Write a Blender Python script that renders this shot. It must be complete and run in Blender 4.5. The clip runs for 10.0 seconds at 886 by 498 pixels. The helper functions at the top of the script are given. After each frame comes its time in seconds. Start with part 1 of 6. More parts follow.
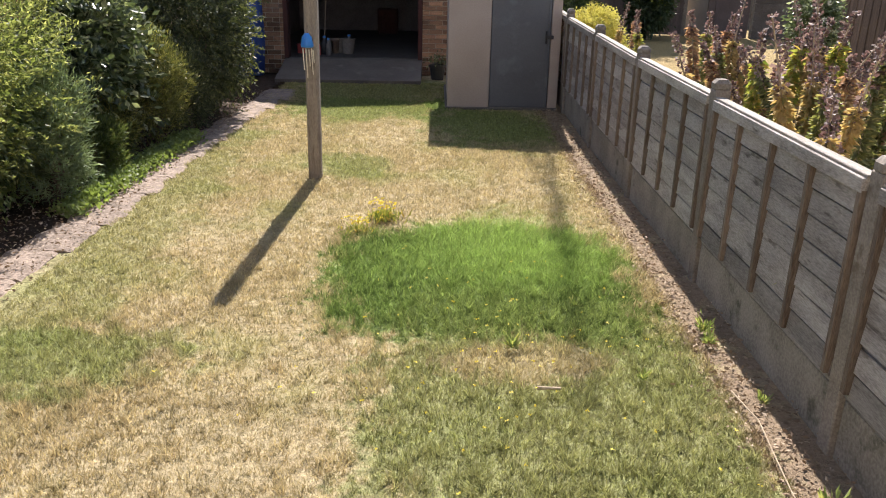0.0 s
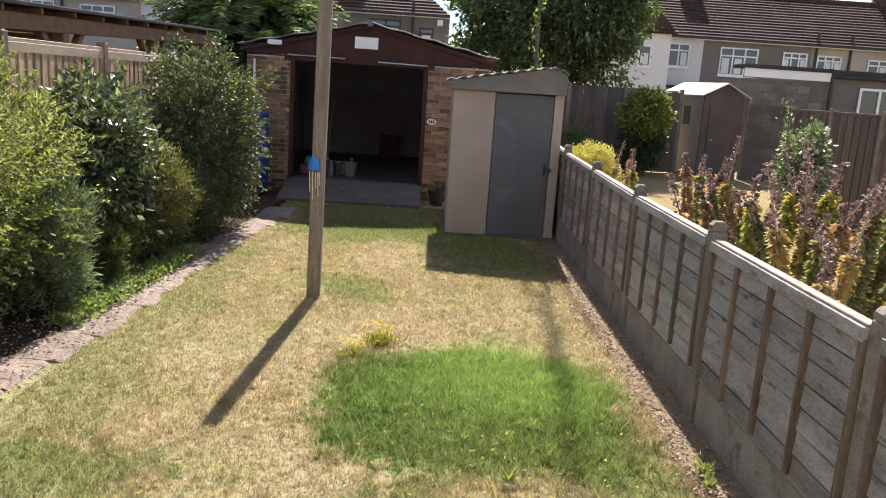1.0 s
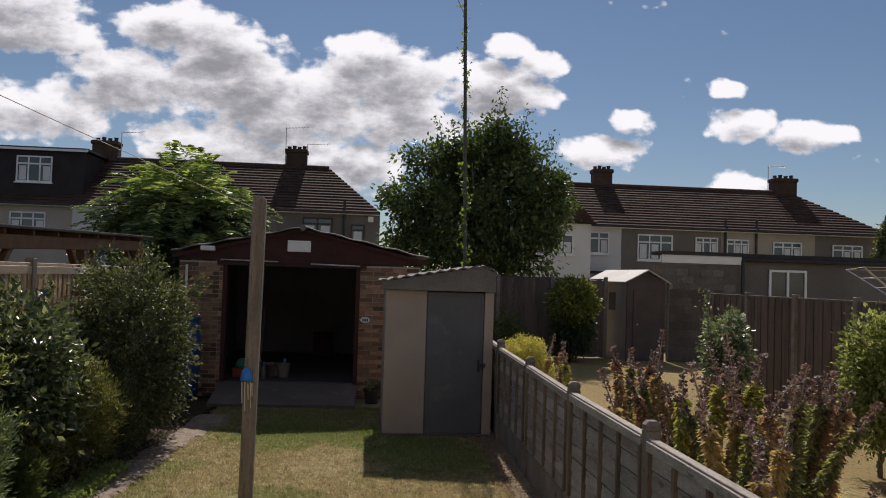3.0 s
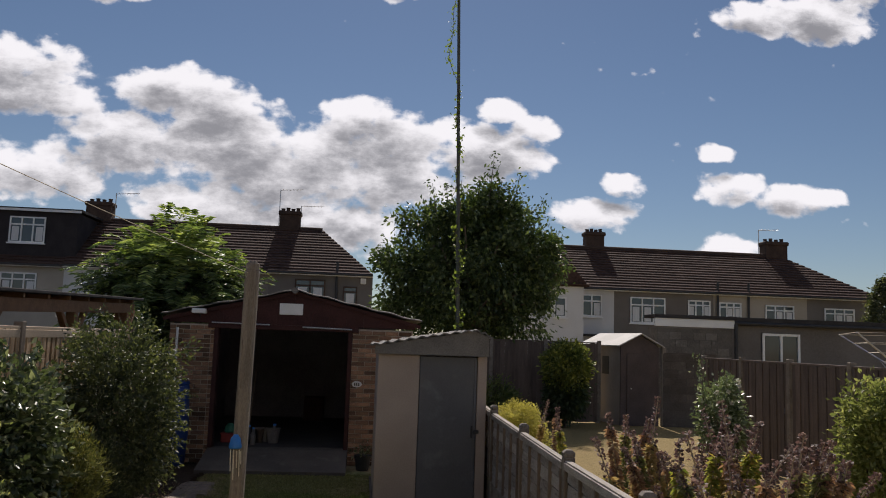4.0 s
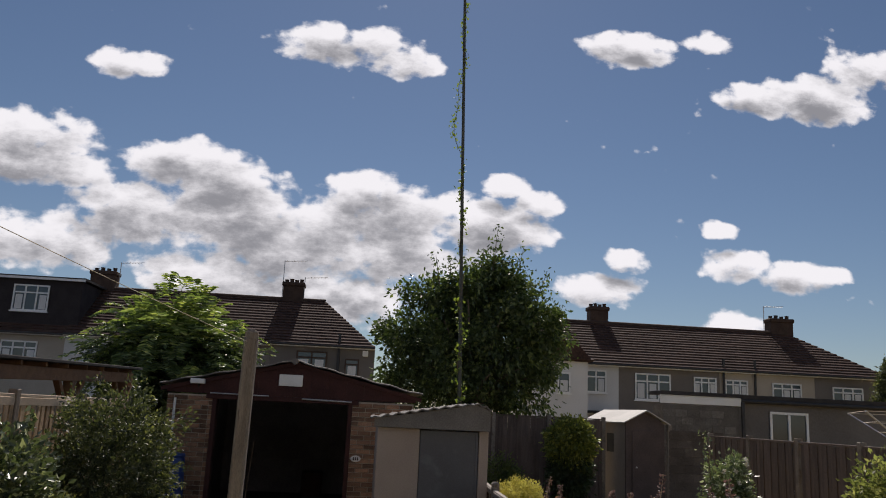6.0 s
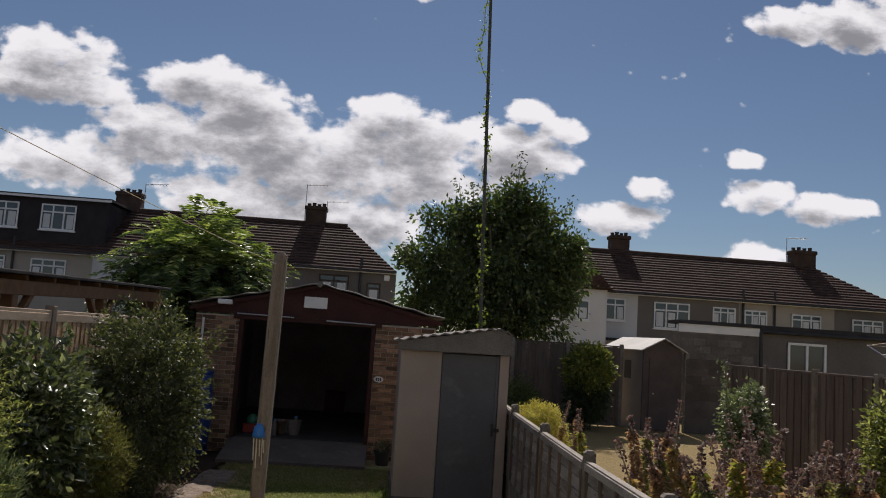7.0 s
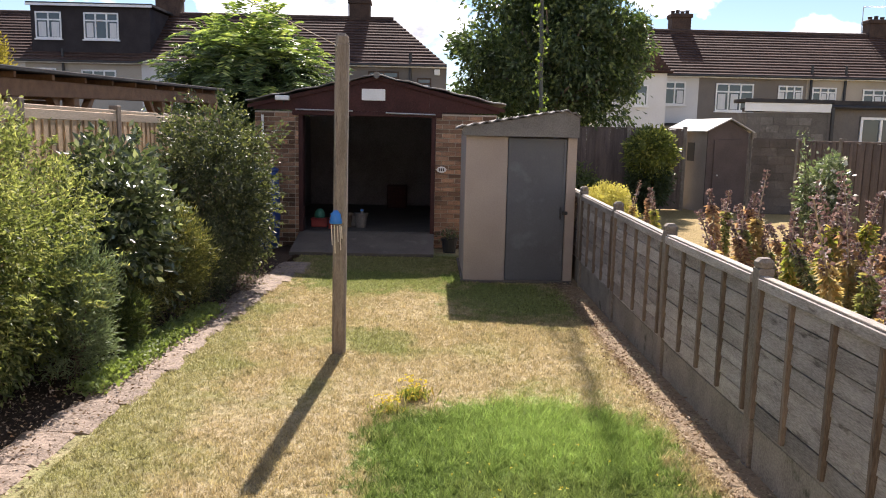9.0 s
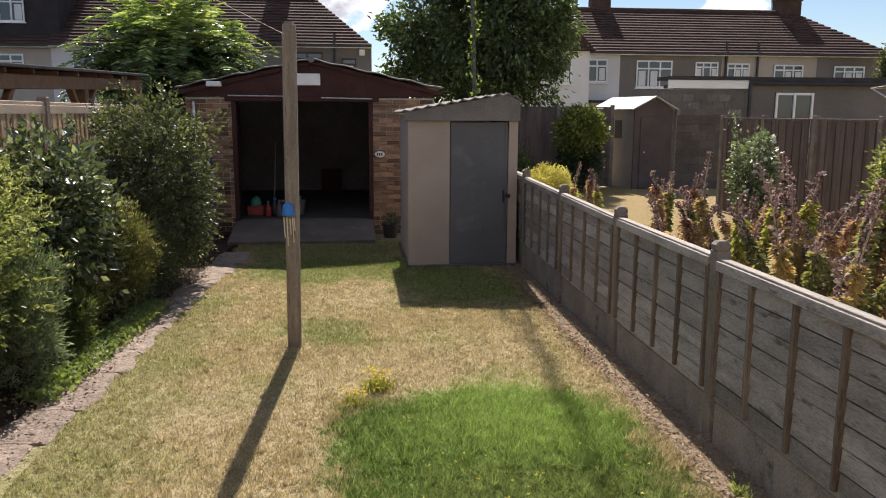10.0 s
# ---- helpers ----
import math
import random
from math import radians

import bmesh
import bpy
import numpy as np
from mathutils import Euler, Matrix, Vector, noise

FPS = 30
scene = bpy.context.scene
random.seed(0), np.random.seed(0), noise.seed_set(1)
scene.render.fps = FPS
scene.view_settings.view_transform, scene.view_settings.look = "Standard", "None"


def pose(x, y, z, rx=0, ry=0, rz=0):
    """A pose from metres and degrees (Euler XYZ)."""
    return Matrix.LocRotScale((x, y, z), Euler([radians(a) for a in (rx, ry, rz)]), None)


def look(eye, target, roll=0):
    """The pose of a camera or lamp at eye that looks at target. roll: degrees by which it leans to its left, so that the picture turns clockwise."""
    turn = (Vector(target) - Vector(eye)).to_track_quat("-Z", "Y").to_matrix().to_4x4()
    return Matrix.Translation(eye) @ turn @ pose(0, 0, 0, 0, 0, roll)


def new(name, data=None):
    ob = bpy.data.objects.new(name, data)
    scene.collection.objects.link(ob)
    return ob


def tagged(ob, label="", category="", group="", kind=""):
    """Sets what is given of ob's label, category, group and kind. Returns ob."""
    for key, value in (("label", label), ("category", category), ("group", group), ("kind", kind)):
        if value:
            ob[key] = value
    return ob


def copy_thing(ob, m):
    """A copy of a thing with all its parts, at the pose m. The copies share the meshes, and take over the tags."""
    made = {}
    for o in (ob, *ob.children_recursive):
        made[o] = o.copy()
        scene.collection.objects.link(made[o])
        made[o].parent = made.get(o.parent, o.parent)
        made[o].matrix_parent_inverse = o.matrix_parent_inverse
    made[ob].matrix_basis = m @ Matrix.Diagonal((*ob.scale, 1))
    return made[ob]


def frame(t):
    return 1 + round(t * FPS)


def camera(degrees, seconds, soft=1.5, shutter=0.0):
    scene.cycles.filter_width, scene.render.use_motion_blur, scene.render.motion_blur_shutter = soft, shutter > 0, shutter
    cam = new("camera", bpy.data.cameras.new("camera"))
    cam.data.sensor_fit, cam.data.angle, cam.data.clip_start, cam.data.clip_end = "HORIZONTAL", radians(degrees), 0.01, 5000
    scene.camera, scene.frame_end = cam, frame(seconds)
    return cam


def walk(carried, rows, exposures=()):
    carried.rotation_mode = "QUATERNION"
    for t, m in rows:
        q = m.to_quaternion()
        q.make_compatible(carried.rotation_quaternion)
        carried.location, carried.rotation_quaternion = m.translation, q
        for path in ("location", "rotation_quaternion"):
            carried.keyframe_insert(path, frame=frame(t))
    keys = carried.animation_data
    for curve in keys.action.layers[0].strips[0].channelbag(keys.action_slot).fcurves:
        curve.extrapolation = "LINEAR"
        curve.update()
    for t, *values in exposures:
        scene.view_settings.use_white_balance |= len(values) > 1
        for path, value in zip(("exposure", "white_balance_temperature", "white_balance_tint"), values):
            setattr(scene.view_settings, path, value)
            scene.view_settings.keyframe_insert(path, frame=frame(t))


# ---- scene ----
cam = camera(58.2, 10.0, soft=1.0)
PATH = [
    (0, (-0.078, 1.355, 1.928), (-0.053, 3.23, 1.233), 1.1),
    (0.5, (-0.114, 1.357, 1.947), (-0.096, 3.286, 1.418), 2.5),
    (1, (-0.144, 1.346, 1.963), (-0.104, 3.305, 1.561), 3.8),
    (1.5, (-0.155, 1.335, 2.024), (-0.1, 3.313, 1.733), 3.2),
    (2, (-0.169, 1.332, 2.031), (-0.099, 3.322, 1.837), 2.3),
    (2.5, (-0.158, 1.27, 2.08), (-0.025, 3.265, 2.003), 1.8),
    (3, (-0.148, 1.294, 2.102), (0.033, 3.285, 2.175), 1.8),
    (3.2, (-0.132, 1.312, 2.105), (0.051, 3.3, 2.209), 1.7),
    (4.5, (-0.163, 1.286, 2.142), (0.035, 3.254, 2.435), 2.2),
    (5, (-0.16, 1.296, 2.135), (0.036, 3.259, 2.461), 2.3),
    (5.5, (-0.154, 1.385, 2.108), (0.039, 3.341, 2.48), 2.4),
    (5.7, (-0.124, 1.368, 2.104), (0.059, 3.317, 2.514), 2.3),
    (6.8, (-0.164, 1.247, 2.147), (-0.015, 3.212, 2.486), 4.1),
    (7, (-0.178, 1.276, 2.105), (-0.044, 3.259, 2.328), 3.8),
    (7.5, (-0.091, 1.332, 2.036), (-0.086, 3.331, 1.971), 2.1),
    (8, (-0.108, 1.35, 1.977), (-0.196, 3.336, 1.765), 2.1),
    (8.5, (-0.282, 1.384, 1.938), (-0.296, 3.367, 1.685), 2.1),
    (9, (-0.351, 1.49, 1.95), (-0.321, 3.469, 1.663), 1.2),
    (9.5, (-0.422, 1.513, 1.94), (-0.338, 3.491, 1.661), 1.9),
    (10, (-0.597, 1.508, 2.025), (-0.383, 3.468, 1.689), 0.2),
]
EXPOSURES = [(0.0, 1.27, 6250, 15), (0.5, 1.5, 6250, 15), (1.0, 1.28, 6300, 15), (2.0, 0.75, 6500, 15), (2.5, 0.30, 6500, 15), (3.0, -0.17, 6500, 15), (4.5, -0.23, 6500, 15), (5.5, -0.24, 6500, 15), (7.0, -0.33, 6500, 15), (7.5, 0.2, 6600, 18), (8.0, 1.12, 6600, 18), (8.5, 1.2, 6500, 18), (9.5, 1.25, 6450, 17), (10.0, 0.80, 6450, 16)]
walk(cam, [(t, look(eye, target, roll)) for t, eye, target, roll in PATH], EXPOSURES)

# ---- world, sun ----
SUN_EL, SUN_AZ = 44.3, 3.8  # degrees up; degrees from +y towards +x
world = bpy.data.worlds.new("sky")
scene.world = world
world.use_nodes = True


def link(nt, a, b):
    nt.links.new(a, b)


def node(nt, kind, **kw):
    n = nt.nodes.new(kind)
    for k, v in kw.items():
        if k == "op":
            n.operation = v
        elif k == "blend":
            n.blend_type = v
    return n


def vmath(nt, op, a, b=None):
    n = node(nt, "ShaderNodeVectorMath", op=op)
    for i, s in enumerate((a, b)):
        if s is None:
            continue
        if isinstance(s, (tuple, list)):
            n.inputs[i].default_value = s
        else:
            link(nt, s, n.inputs[i])
    return n.outputs["Value"] if op in ("DOT_PRODUCT", "LENGTH", "DISTANCE") else n.outputs[0]


def fmath(nt, op, a, b=None, c=None, clamp=False):
    n = node(nt, "ShaderNodeMath", op=op)
    n.use_clamp = clamp
    for i, s in enumerate((a, b, c)):
        if s is None:
            continue
        if isinstance(s, (int, float)):
            n.inputs[i].default_value = s
        else:
            link(nt, s, n.inputs[i])
    return n.outputs[0]


def noise_tex(nt, vec, scale, detail=4, rough=0.55):
    n = node(nt, "ShaderNodeTexNoise")
    n.inputs["Scale"].default_value = scale
    n.inputs["Detail"].default_value = detail
    n.inputs["Roughness"].default_value = rough
    link(nt, vec, n.inputs["Vector"])
    return n.outputs["Fac"]


def mixc(nt, fac, a, b, blend="MIX"):
    n = nt.nodes.new("ShaderNodeMix")
    n.data_type = "RGBA"
    n.blend_type = blend
    cols = [s for s in n.inputs if s.type == "RGBA"]
    for sock, v in ((n.inputs[0], fac), (cols[0], a), (cols[1], b)):
        if isinstance(v, (int, float)):
            sock.default_value = v
        elif isinstance(v, (tuple, list)):
            sock.default_value = (*v[:3], 1)
        else:
            link(nt, v, sock)
    return [s for s in n.outputs if s.type == "RGBA"][0]


def smooth(nt, v, lo, hi):
    n = node(nt, "ShaderNodeMapRange")
    n.interpolation_type = "SMOOTHSTEP"
    n.inputs["From Min"].default_value, n.inputs["From Max"].default_value = lo, hi
    link(nt, v, n.inputs["Value"])
    return n.outputs["Result"]


# clouds: (u, v, half width) on the plane one unit north of the eye
CLOUDS = [(-0.43, 0.33, 0.067), (-0.44, 0.29, 0.074), (-0.37, 0.28, 0.047), (-0.25, 0.30, 0.077), (-0.20, 0.28, 0.070), (-0.28, 0.23, 0.103),
          (-0.18, 0.23, 0.105), (-0.40, 0.19, 0.086), (-0.01, 0.28, 0.055), (0.04, 0.26, 0.081), (-0.04, 0.24, 0.079), (0.15, 0.24, 0.078),
          (-0.10, 0.19, 0.099), (0.02, 0.20, 0.094), (-0.19, 0.16, 0.076), (-0.06, 0.14, 0.099), (0.29, 0.17, 0.053), (-0.33, 0.43, 0.043),
          (-0.05, 0.48, 0.078), (0.02, 0.46, 0.049), (0.34, 0.51, 0.061), (0.45, 0.53, 0.037), (0.52, 0.45, 0.051), (0.61, 0.46, 0.076),
          (0.70, 0.51, 0.074), (0.17, 0.30, 0.029), (0.22, 0.28, 0.034), (0.46, 0.26, 0.024), (0.33, 0.21, 0.032), (0.48, 0.21, 0.049),
          (0.56, 0.20, 0.048), (0.61, 0.21, 0.028), (0.48, 0.13, 0.047)]


def build_sky():
    nt = world.node_tree
    nt.nodes.clear()
    out = node(nt, "ShaderNodeOutputWorld")
    bg = node(nt, "ShaderNodeBackground")
    sky = node(nt, "ShaderNodeTexSky")
    sky.sky_type = "NISHITA"
    sky.sun_disc = False
    sky.sun_elevation, sky.sun_rotation = radians(SUN_EL), radians(SUN_AZ)
    sky.air_density, sky.dust_density, sky.ozone_density = 1.0, 0.1, 2.0
    co = node(nt, "ShaderNodeTexCoord").outputs["Generated"]
    sep = node(nt, "ShaderNodeSeparateXYZ")
    link(nt, co, sep.inputs[0])
    ay = fmath(nt, "MAXIMUM", fmath(nt, "ABSOLUTE", sep.outputs[1]), 0.05)
    comb = node(nt, "ShaderNodeCombineXYZ")
    link(nt, fmath(nt, "DIVIDE", sep.outputs[0], ay), comb.inputs[0])
    link(nt, fmath(nt, "DIVIDE", sep.outputs[2], ay), comb.inputs[1])
    p = comb.outputs[0]
    def field(p, crisp):
        """Cloud thickness: heaped ellipses, billows on them and, if crisp, puffs along the rims."""
        st = vmath(nt, "MULTIPLY", p, (1, 1.35, 1))
        billow = fmath(nt, "SUBTRACT", noise_tex(nt, st, 9, 3 if not crisp else 5, 0.55), 0.5)
        best = None
        for u, v, a in CLOUDS:
            b = 0.34 * a + 0.004
            d = vmath(nt, "MULTIPLY", vmath(nt, "SUBTRACT", p, (u, v, 0)), (0.95 / a, 0.95 / b, 0))
            q = fmath(nt, "SUBTRACT", 1.0, vmath(nt, "DOT_PRODUCT", d, d))
            best = q if best is None else fmath(nt, "MAXIMUM", best, q)
        best = fmath(nt, "ADD", fmath(nt, "MAXIMUM", best, -1.2), fmath(nt, "MULTIPLY", billow, 3.0))
        if crisp:
            wisp = fmath(nt, "SUBTRACT", noise_tex(nt, st, 34, 7, 0.6), 0.5)
            cell = node(nt, "ShaderNodeTexVoronoi")
            cell.feature = "SMOOTH_F1"
            cell.inputs["Scale"].default_value = 30
            link(nt, vmath(nt, "ADD", st, vmath(nt, "MULTIPLY", st, (0.03, 0.05, 0))), cell.inputs["Vector"])
            puff = fmath(nt, "SUBTRACT", 0.45, cell.outputs["Distance"])
            fine = node(nt, "ShaderNodeTexVoronoi")
            fine.feature = "SMOOTH_F1"
            fine.inputs["Scale"].default_value = 75
            link(nt, st, fine.inputs["Vector"])
            puff = fmath(nt, "ADD", puff, fmath(nt, "MULTIPLY", fmath(nt, "SUBTRACT", 0.45, fine.outputs["Distance"]), 0.45))
            best = fmath(nt, "ADD", best, fmath(nt, "ADD", fmath(nt, "MULTIPLY", wisp, 2.1), fmath(nt, "MULTIPLY", puff, 1.5)))
        return best

    ahead = field(p, True)
    above = field(vmath(nt, "ADD", p, (0.004, 0.026, 0)), False)
    inside = smooth(nt, sep.outputs[1], 0.3, 0.6)
    # the rest of the sky has scattered cloud too
    other = fmath(nt, "MULTIPLY", fmath(nt, "SUBTRACT", noise_tex(nt, co, 4, 6, 0.6), 0.557), 9.0)
    n = node(nt, "ShaderNodeMix")
    link(nt, inside, n.inputs[0]), link(nt, other, n.inputs[2]), link(nt, ahead, n.inputs[3])
    dens = n.outputs[0]
    mask = smooth(nt, dens, -0.35, 0.45)
    # lit from above and behind: bright tops and thin rims, grey bodies and undersides
    lump = fmath(nt, "MULTIPLY", fmath(nt, "SUBTRACT", noise_tex(nt, vmath(nt, "MULTIPLY", p, (1, 1.8, 1)), 16, 8, 0.66), 0.5), 4.2)
    core = fmath(nt, "MULTIPLY", smooth(nt, fmath(nt, "ADD", above, lump), -0.7, 1.7), smooth(nt, field(p, False), -0.8, 0.5))
    cloud = mixc(nt, core, CLOUD_LIT, CLOUD_GREY)
    tint = mixc(nt, 1.0, sky.outputs[0], SKY_TINT, "MULTIPLY")
    link(nt, mixc(nt, mask, tint, cloud), bg.inputs["Color"])
    bg.inputs["Strength"].default_value = SKY_STRENGTH
    link(nt, bg.outputs[0], out.inputs["Surface"])


SKY_STRENGTH = 0.069
CLOUD_LIT, CLOUD_GREY, SKY_TINT = (15.4, 15.4, 15.6), (4.7, 4.8, 5.15), (0.80, 0.83, 0.86)
build_sky()
sun = new("sun", bpy.data.lights.new("sun", "SUN"))
sun.data.energy, sun.data.angle, sun.data.color = 5.0, radians(0.6), (1.0, 0.93, 0.82)
sun_dir = Vector((math.sin(radians(SUN_AZ)) * math.cos(radians(SUN_EL)), math.cos(radians(SUN_AZ)) * math.cos(radians(SUN_EL)), math.sin(radians(SUN_EL))))
sun.matrix_world = look(sun_dir * 60, (0, 0, 0))


# ---- materials ----
def new_mat(name):
    m = bpy.data.materials.new(name)
    m.use_nodes = True
    nt = m.node_tree
    nt.nodes.clear()
    out = node(nt, "ShaderNodeOutputMaterial")
    b = node(nt, "ShaderNodeBsdfPrincipled")
    link(nt, b.outputs[0], out.inputs["Surface"])
    return m, nt, b, out


def position(nt):
    return node(nt, "ShaderNodeNewGeometry").outputs["Position"]


def surf(name, a, b, scale=3.0, fine=40.0, rough=0.85, bump=0.3, metal=0.0, rnd=0.0, stretch=(1, 1, 1), c=None, amount=0.35, depth=0.01, spec=0.5):
    """Two-scale noise surface: a to b by broad noise, fine grain, c as stains; rnd: brightness spread between objects."""
    m, nt, bs, out = new_mat(name)
    pos = vmath(nt, "MULTIPLY", position(nt), stretch)
    info = node(nt, "ShaderNodeObjectInfo")
    big = noise_tex(nt, pos, scale, 5)
    col = mixc(nt, smooth(nt, big, 0.32, 0.68), a, b)
    grain = noise_tex(nt, pos, fine, 4, 0.65)
    col = mixc(nt, amount, col, mixc(nt, smooth(nt, grain, 0.3, 0.7), [x * 0.55 for x in a], [min(1, x * 1.35) for x in b]))
    if c:
        col = mixc(nt, smooth(nt, noise_tex(nt, vmath(nt, "ADD", pos, (7, 3, 5)), scale * 1.7, 6, 0.65), 0.56, 0.72), col, c)
    if rnd:
        k = fmath(nt, "ADD", fmath(nt, "MULTIPLY", info.outputs["Random"], 2 * rnd), 1 - rnd)
        cc = node(nt, "ShaderNodeCombineXYZ")
        for i in range(3):
            link(nt, k, cc.inputs[i])
        col = mixc(nt, 1.0, col, cc.outputs[0], "MULTIPLY")
    link(nt, col, bs.inputs["Base Color"])
    bs.inputs["Roughness"].default_value, bs.inputs["Metallic"].default_value = rough, metal
    bs.inputs["Specular IOR Level"].default_value = spec
    bp = node(nt, "ShaderNodeBump")
    bp.inputs["Strength"].default_value, bp.inputs["Distance"].default_value = bump, depth
    link(nt, fmath(nt, "ADD", grain, big), bp.inputs["Height"])
    link(nt, bp.outputs[0], bs.inputs["Normal"])
    return m


def leaf(name, a, b, c=None, rough=0.5, trans=0.45, tcol=None):
    """Leaf: each leaf its own shade between a and b (c: now and then), with light coming through."""
    m, nt, bs, out = new_mat(name)
    g = node(nt, "ShaderNodeNewGeometry")
    r = g.outputs["Random Per Island"]
    col = mixc(nt, r, a, b)
    big = noise_tex(nt, g.outputs["Position"], 2.2, 3)
    col = mixc(nt, smooth(nt, big, 0.4, 0.65), col, mixc(nt, 0.6, col, b))
    if c:
        pick = fmath(nt, "FRACT", fmath(nt, "MULTIPLY", r, 17.3))
        col = mixc(nt, smooth(nt, pick, 0.8, 0.86), col, c)
    link(nt, col, bs.inputs["Base Color"])
    bs.inputs["Roughness"].default_value = rough
    t = node(nt, "ShaderNodeBsdfTranslucent")
    link(nt, mixc(nt, 1.0, col, tcol or (1.5, 1.6, 0.7), "MULTIPLY"), t.inputs["Color"])
    mx = node(nt, "ShaderNodeMixShader")
    mx.inputs[0].default_value = trans
    link(nt, bs.outputs[0], mx.inputs[1]), link(nt, t.outputs[0], mx.inputs[2])
    link(nt, mx.outputs[0], out.inputs["Surface"])
    return m


def lawn_colour(nt):
    """Dry straw lawn with a greener patch in the middle, bare earth along the fence and in the bed."""
    pos = position(nt)
    flat = vmath(nt, "MULTIPLY", pos, (1, 1, 0))
    n1, n2, n3 = noise_tex(nt, flat, 1.1, 5), noise_tex(nt, flat, 5.0, 6, 0.65), noise_tex(nt, flat, 55, 5, 0.75)
    n4 = noise_tex(nt, vmath(nt, "ADD", flat, (3, 9, 0)), 15, 5, 0.7)
    sep = node(nt, "ShaderNodeSeparateXYZ")
    link(nt, flat, sep.inputs[0])
    wob = fmath(nt, "ADD", fmath(nt, "MULTIPLY", fmath(nt, "SUBTRACT", n1, 0.5), 1.3), fmath(nt, "MULTIPLY", fmath(nt, "SUBTRACT", n2, 0.5), 1.7))
    straw = mixc(nt, smooth(nt, n2, 0.35, 0.65), (0.65, 0.535, 0.345), (0.53, 0.42, 0.265))
    straw = mixc(nt, fmath(nt, "MULTIPLY", smooth(nt, noise_tex(nt, vmath(nt, "ADD", flat, (4, 1, 0)), 2.3, 6, 0.7), 0.5, 0.68), 0.6), straw, (0.38, 0.31, 0.20))
    straw = mixc(nt, smooth(nt, n3, 0.3, 0.7), mixc(nt, 0.52, straw, (0.15, 0.115, 0.062)), straw)
    olive = mixc(nt, n3, (0.25, 0.25, 0.10), (0.43, 0.40, 0.19))
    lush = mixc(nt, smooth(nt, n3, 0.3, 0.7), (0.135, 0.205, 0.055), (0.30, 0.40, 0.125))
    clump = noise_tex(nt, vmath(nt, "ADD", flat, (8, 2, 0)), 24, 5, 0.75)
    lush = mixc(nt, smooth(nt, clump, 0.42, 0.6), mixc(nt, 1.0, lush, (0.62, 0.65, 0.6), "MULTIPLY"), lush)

    def ell(x, y, rx, ry):
        d = vmath(nt, "MULTIPLY", vmath(nt, "SUBTRACT", flat, (x, y, 0)), (1 / rx, 1 / ry, 0))
        return fmath(nt, "SUBTRACT", 1.0, vmath(nt, "LENGTH", d))

    def sq(x, y, rx, ry):
        d = vmath(nt, "MULTIPLY", vmath(nt, "SUBTRACT", flat, (x, y, 0)), (1 / rx, 1 / ry, 0))
        return fmath(nt, "SUBTRACT", 1.0, vmath(nt, "LENGTH", vmath(nt, "MULTIPLY", d, d)))

    rag = fmath(nt, "ADD", fmath(nt, "MULTIPLY", wob, 0.75), fmath(nt, "MULTIPLY", fmath(nt, "SUBTRACT", n4, 0.5), 1.9))
    base = smooth(nt, n1, 0.47, 0.66)
    col = mixc(nt, fmath(nt, "ADD", fmath(nt, "MULTIPLY", base, 0.5), 0.17), straw, olive)
    # last two: shade before garage and shed put into the grass as darker green
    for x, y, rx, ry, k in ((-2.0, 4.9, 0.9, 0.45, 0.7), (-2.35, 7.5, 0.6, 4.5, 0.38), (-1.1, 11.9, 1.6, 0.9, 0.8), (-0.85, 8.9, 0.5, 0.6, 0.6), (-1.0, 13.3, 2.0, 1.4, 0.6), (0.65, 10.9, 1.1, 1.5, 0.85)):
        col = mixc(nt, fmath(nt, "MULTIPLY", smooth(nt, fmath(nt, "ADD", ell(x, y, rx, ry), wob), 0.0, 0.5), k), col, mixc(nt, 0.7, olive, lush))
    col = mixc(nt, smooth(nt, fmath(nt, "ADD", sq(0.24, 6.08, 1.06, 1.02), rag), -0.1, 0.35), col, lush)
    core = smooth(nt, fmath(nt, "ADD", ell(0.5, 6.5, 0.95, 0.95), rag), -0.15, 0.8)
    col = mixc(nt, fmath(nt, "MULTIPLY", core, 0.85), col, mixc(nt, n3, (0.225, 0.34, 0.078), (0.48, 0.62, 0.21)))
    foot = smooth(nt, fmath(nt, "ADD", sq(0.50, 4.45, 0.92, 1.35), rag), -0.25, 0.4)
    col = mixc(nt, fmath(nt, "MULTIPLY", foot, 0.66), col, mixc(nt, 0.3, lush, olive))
    col = mixc(nt, fmath(nt, "MULTIPLY", smooth(nt, clump, 0.55, 0.38), 0.55), col, mixc(nt, 1.0, col, (0.55, 0.55, 0.53), "MULTIPLY"))
    far = fmath(nt, "MULTIPLY", fmath(nt, "GREATER_THAN", sep.outputs[0], 1.75), 0.85)
    col = mixc(nt, far, col, mixc(nt, n2, (0.24, 0.17, 0.068), (0.37, 0.275, 0.12)))
    col = mixc(nt, fmath(nt, "MULTIPLY", smooth(nt, fmath(nt, "ADD", ell(0.0, 12.2, 0.3, 0.5), wob), 0.0, 0.4), 0.8), col, lush)
    col = mixc(nt, fmath(nt, "MULTIPLY", smooth(nt, fmath(nt, "ADD", ell(0.35, 4.95, 0.6, 0.32), rag), 0.1, 0.5), 0.7), col, straw)
    soil = mixc(nt, n3, (0.15, 0.105, 0.068), (0.42, 0.325, 0.225))
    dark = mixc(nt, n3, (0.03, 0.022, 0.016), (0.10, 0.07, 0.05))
    x = fmath(nt, "ADD", sep.outputs[0], fmath(nt, "MULTIPLY", wob, 0.16))
    strip = fmath(nt, "MULTIPLY", smooth(nt, x, 1.24, 1.36), fmath(nt, "LESS_THAN", sep.outputs[0], 1.75))
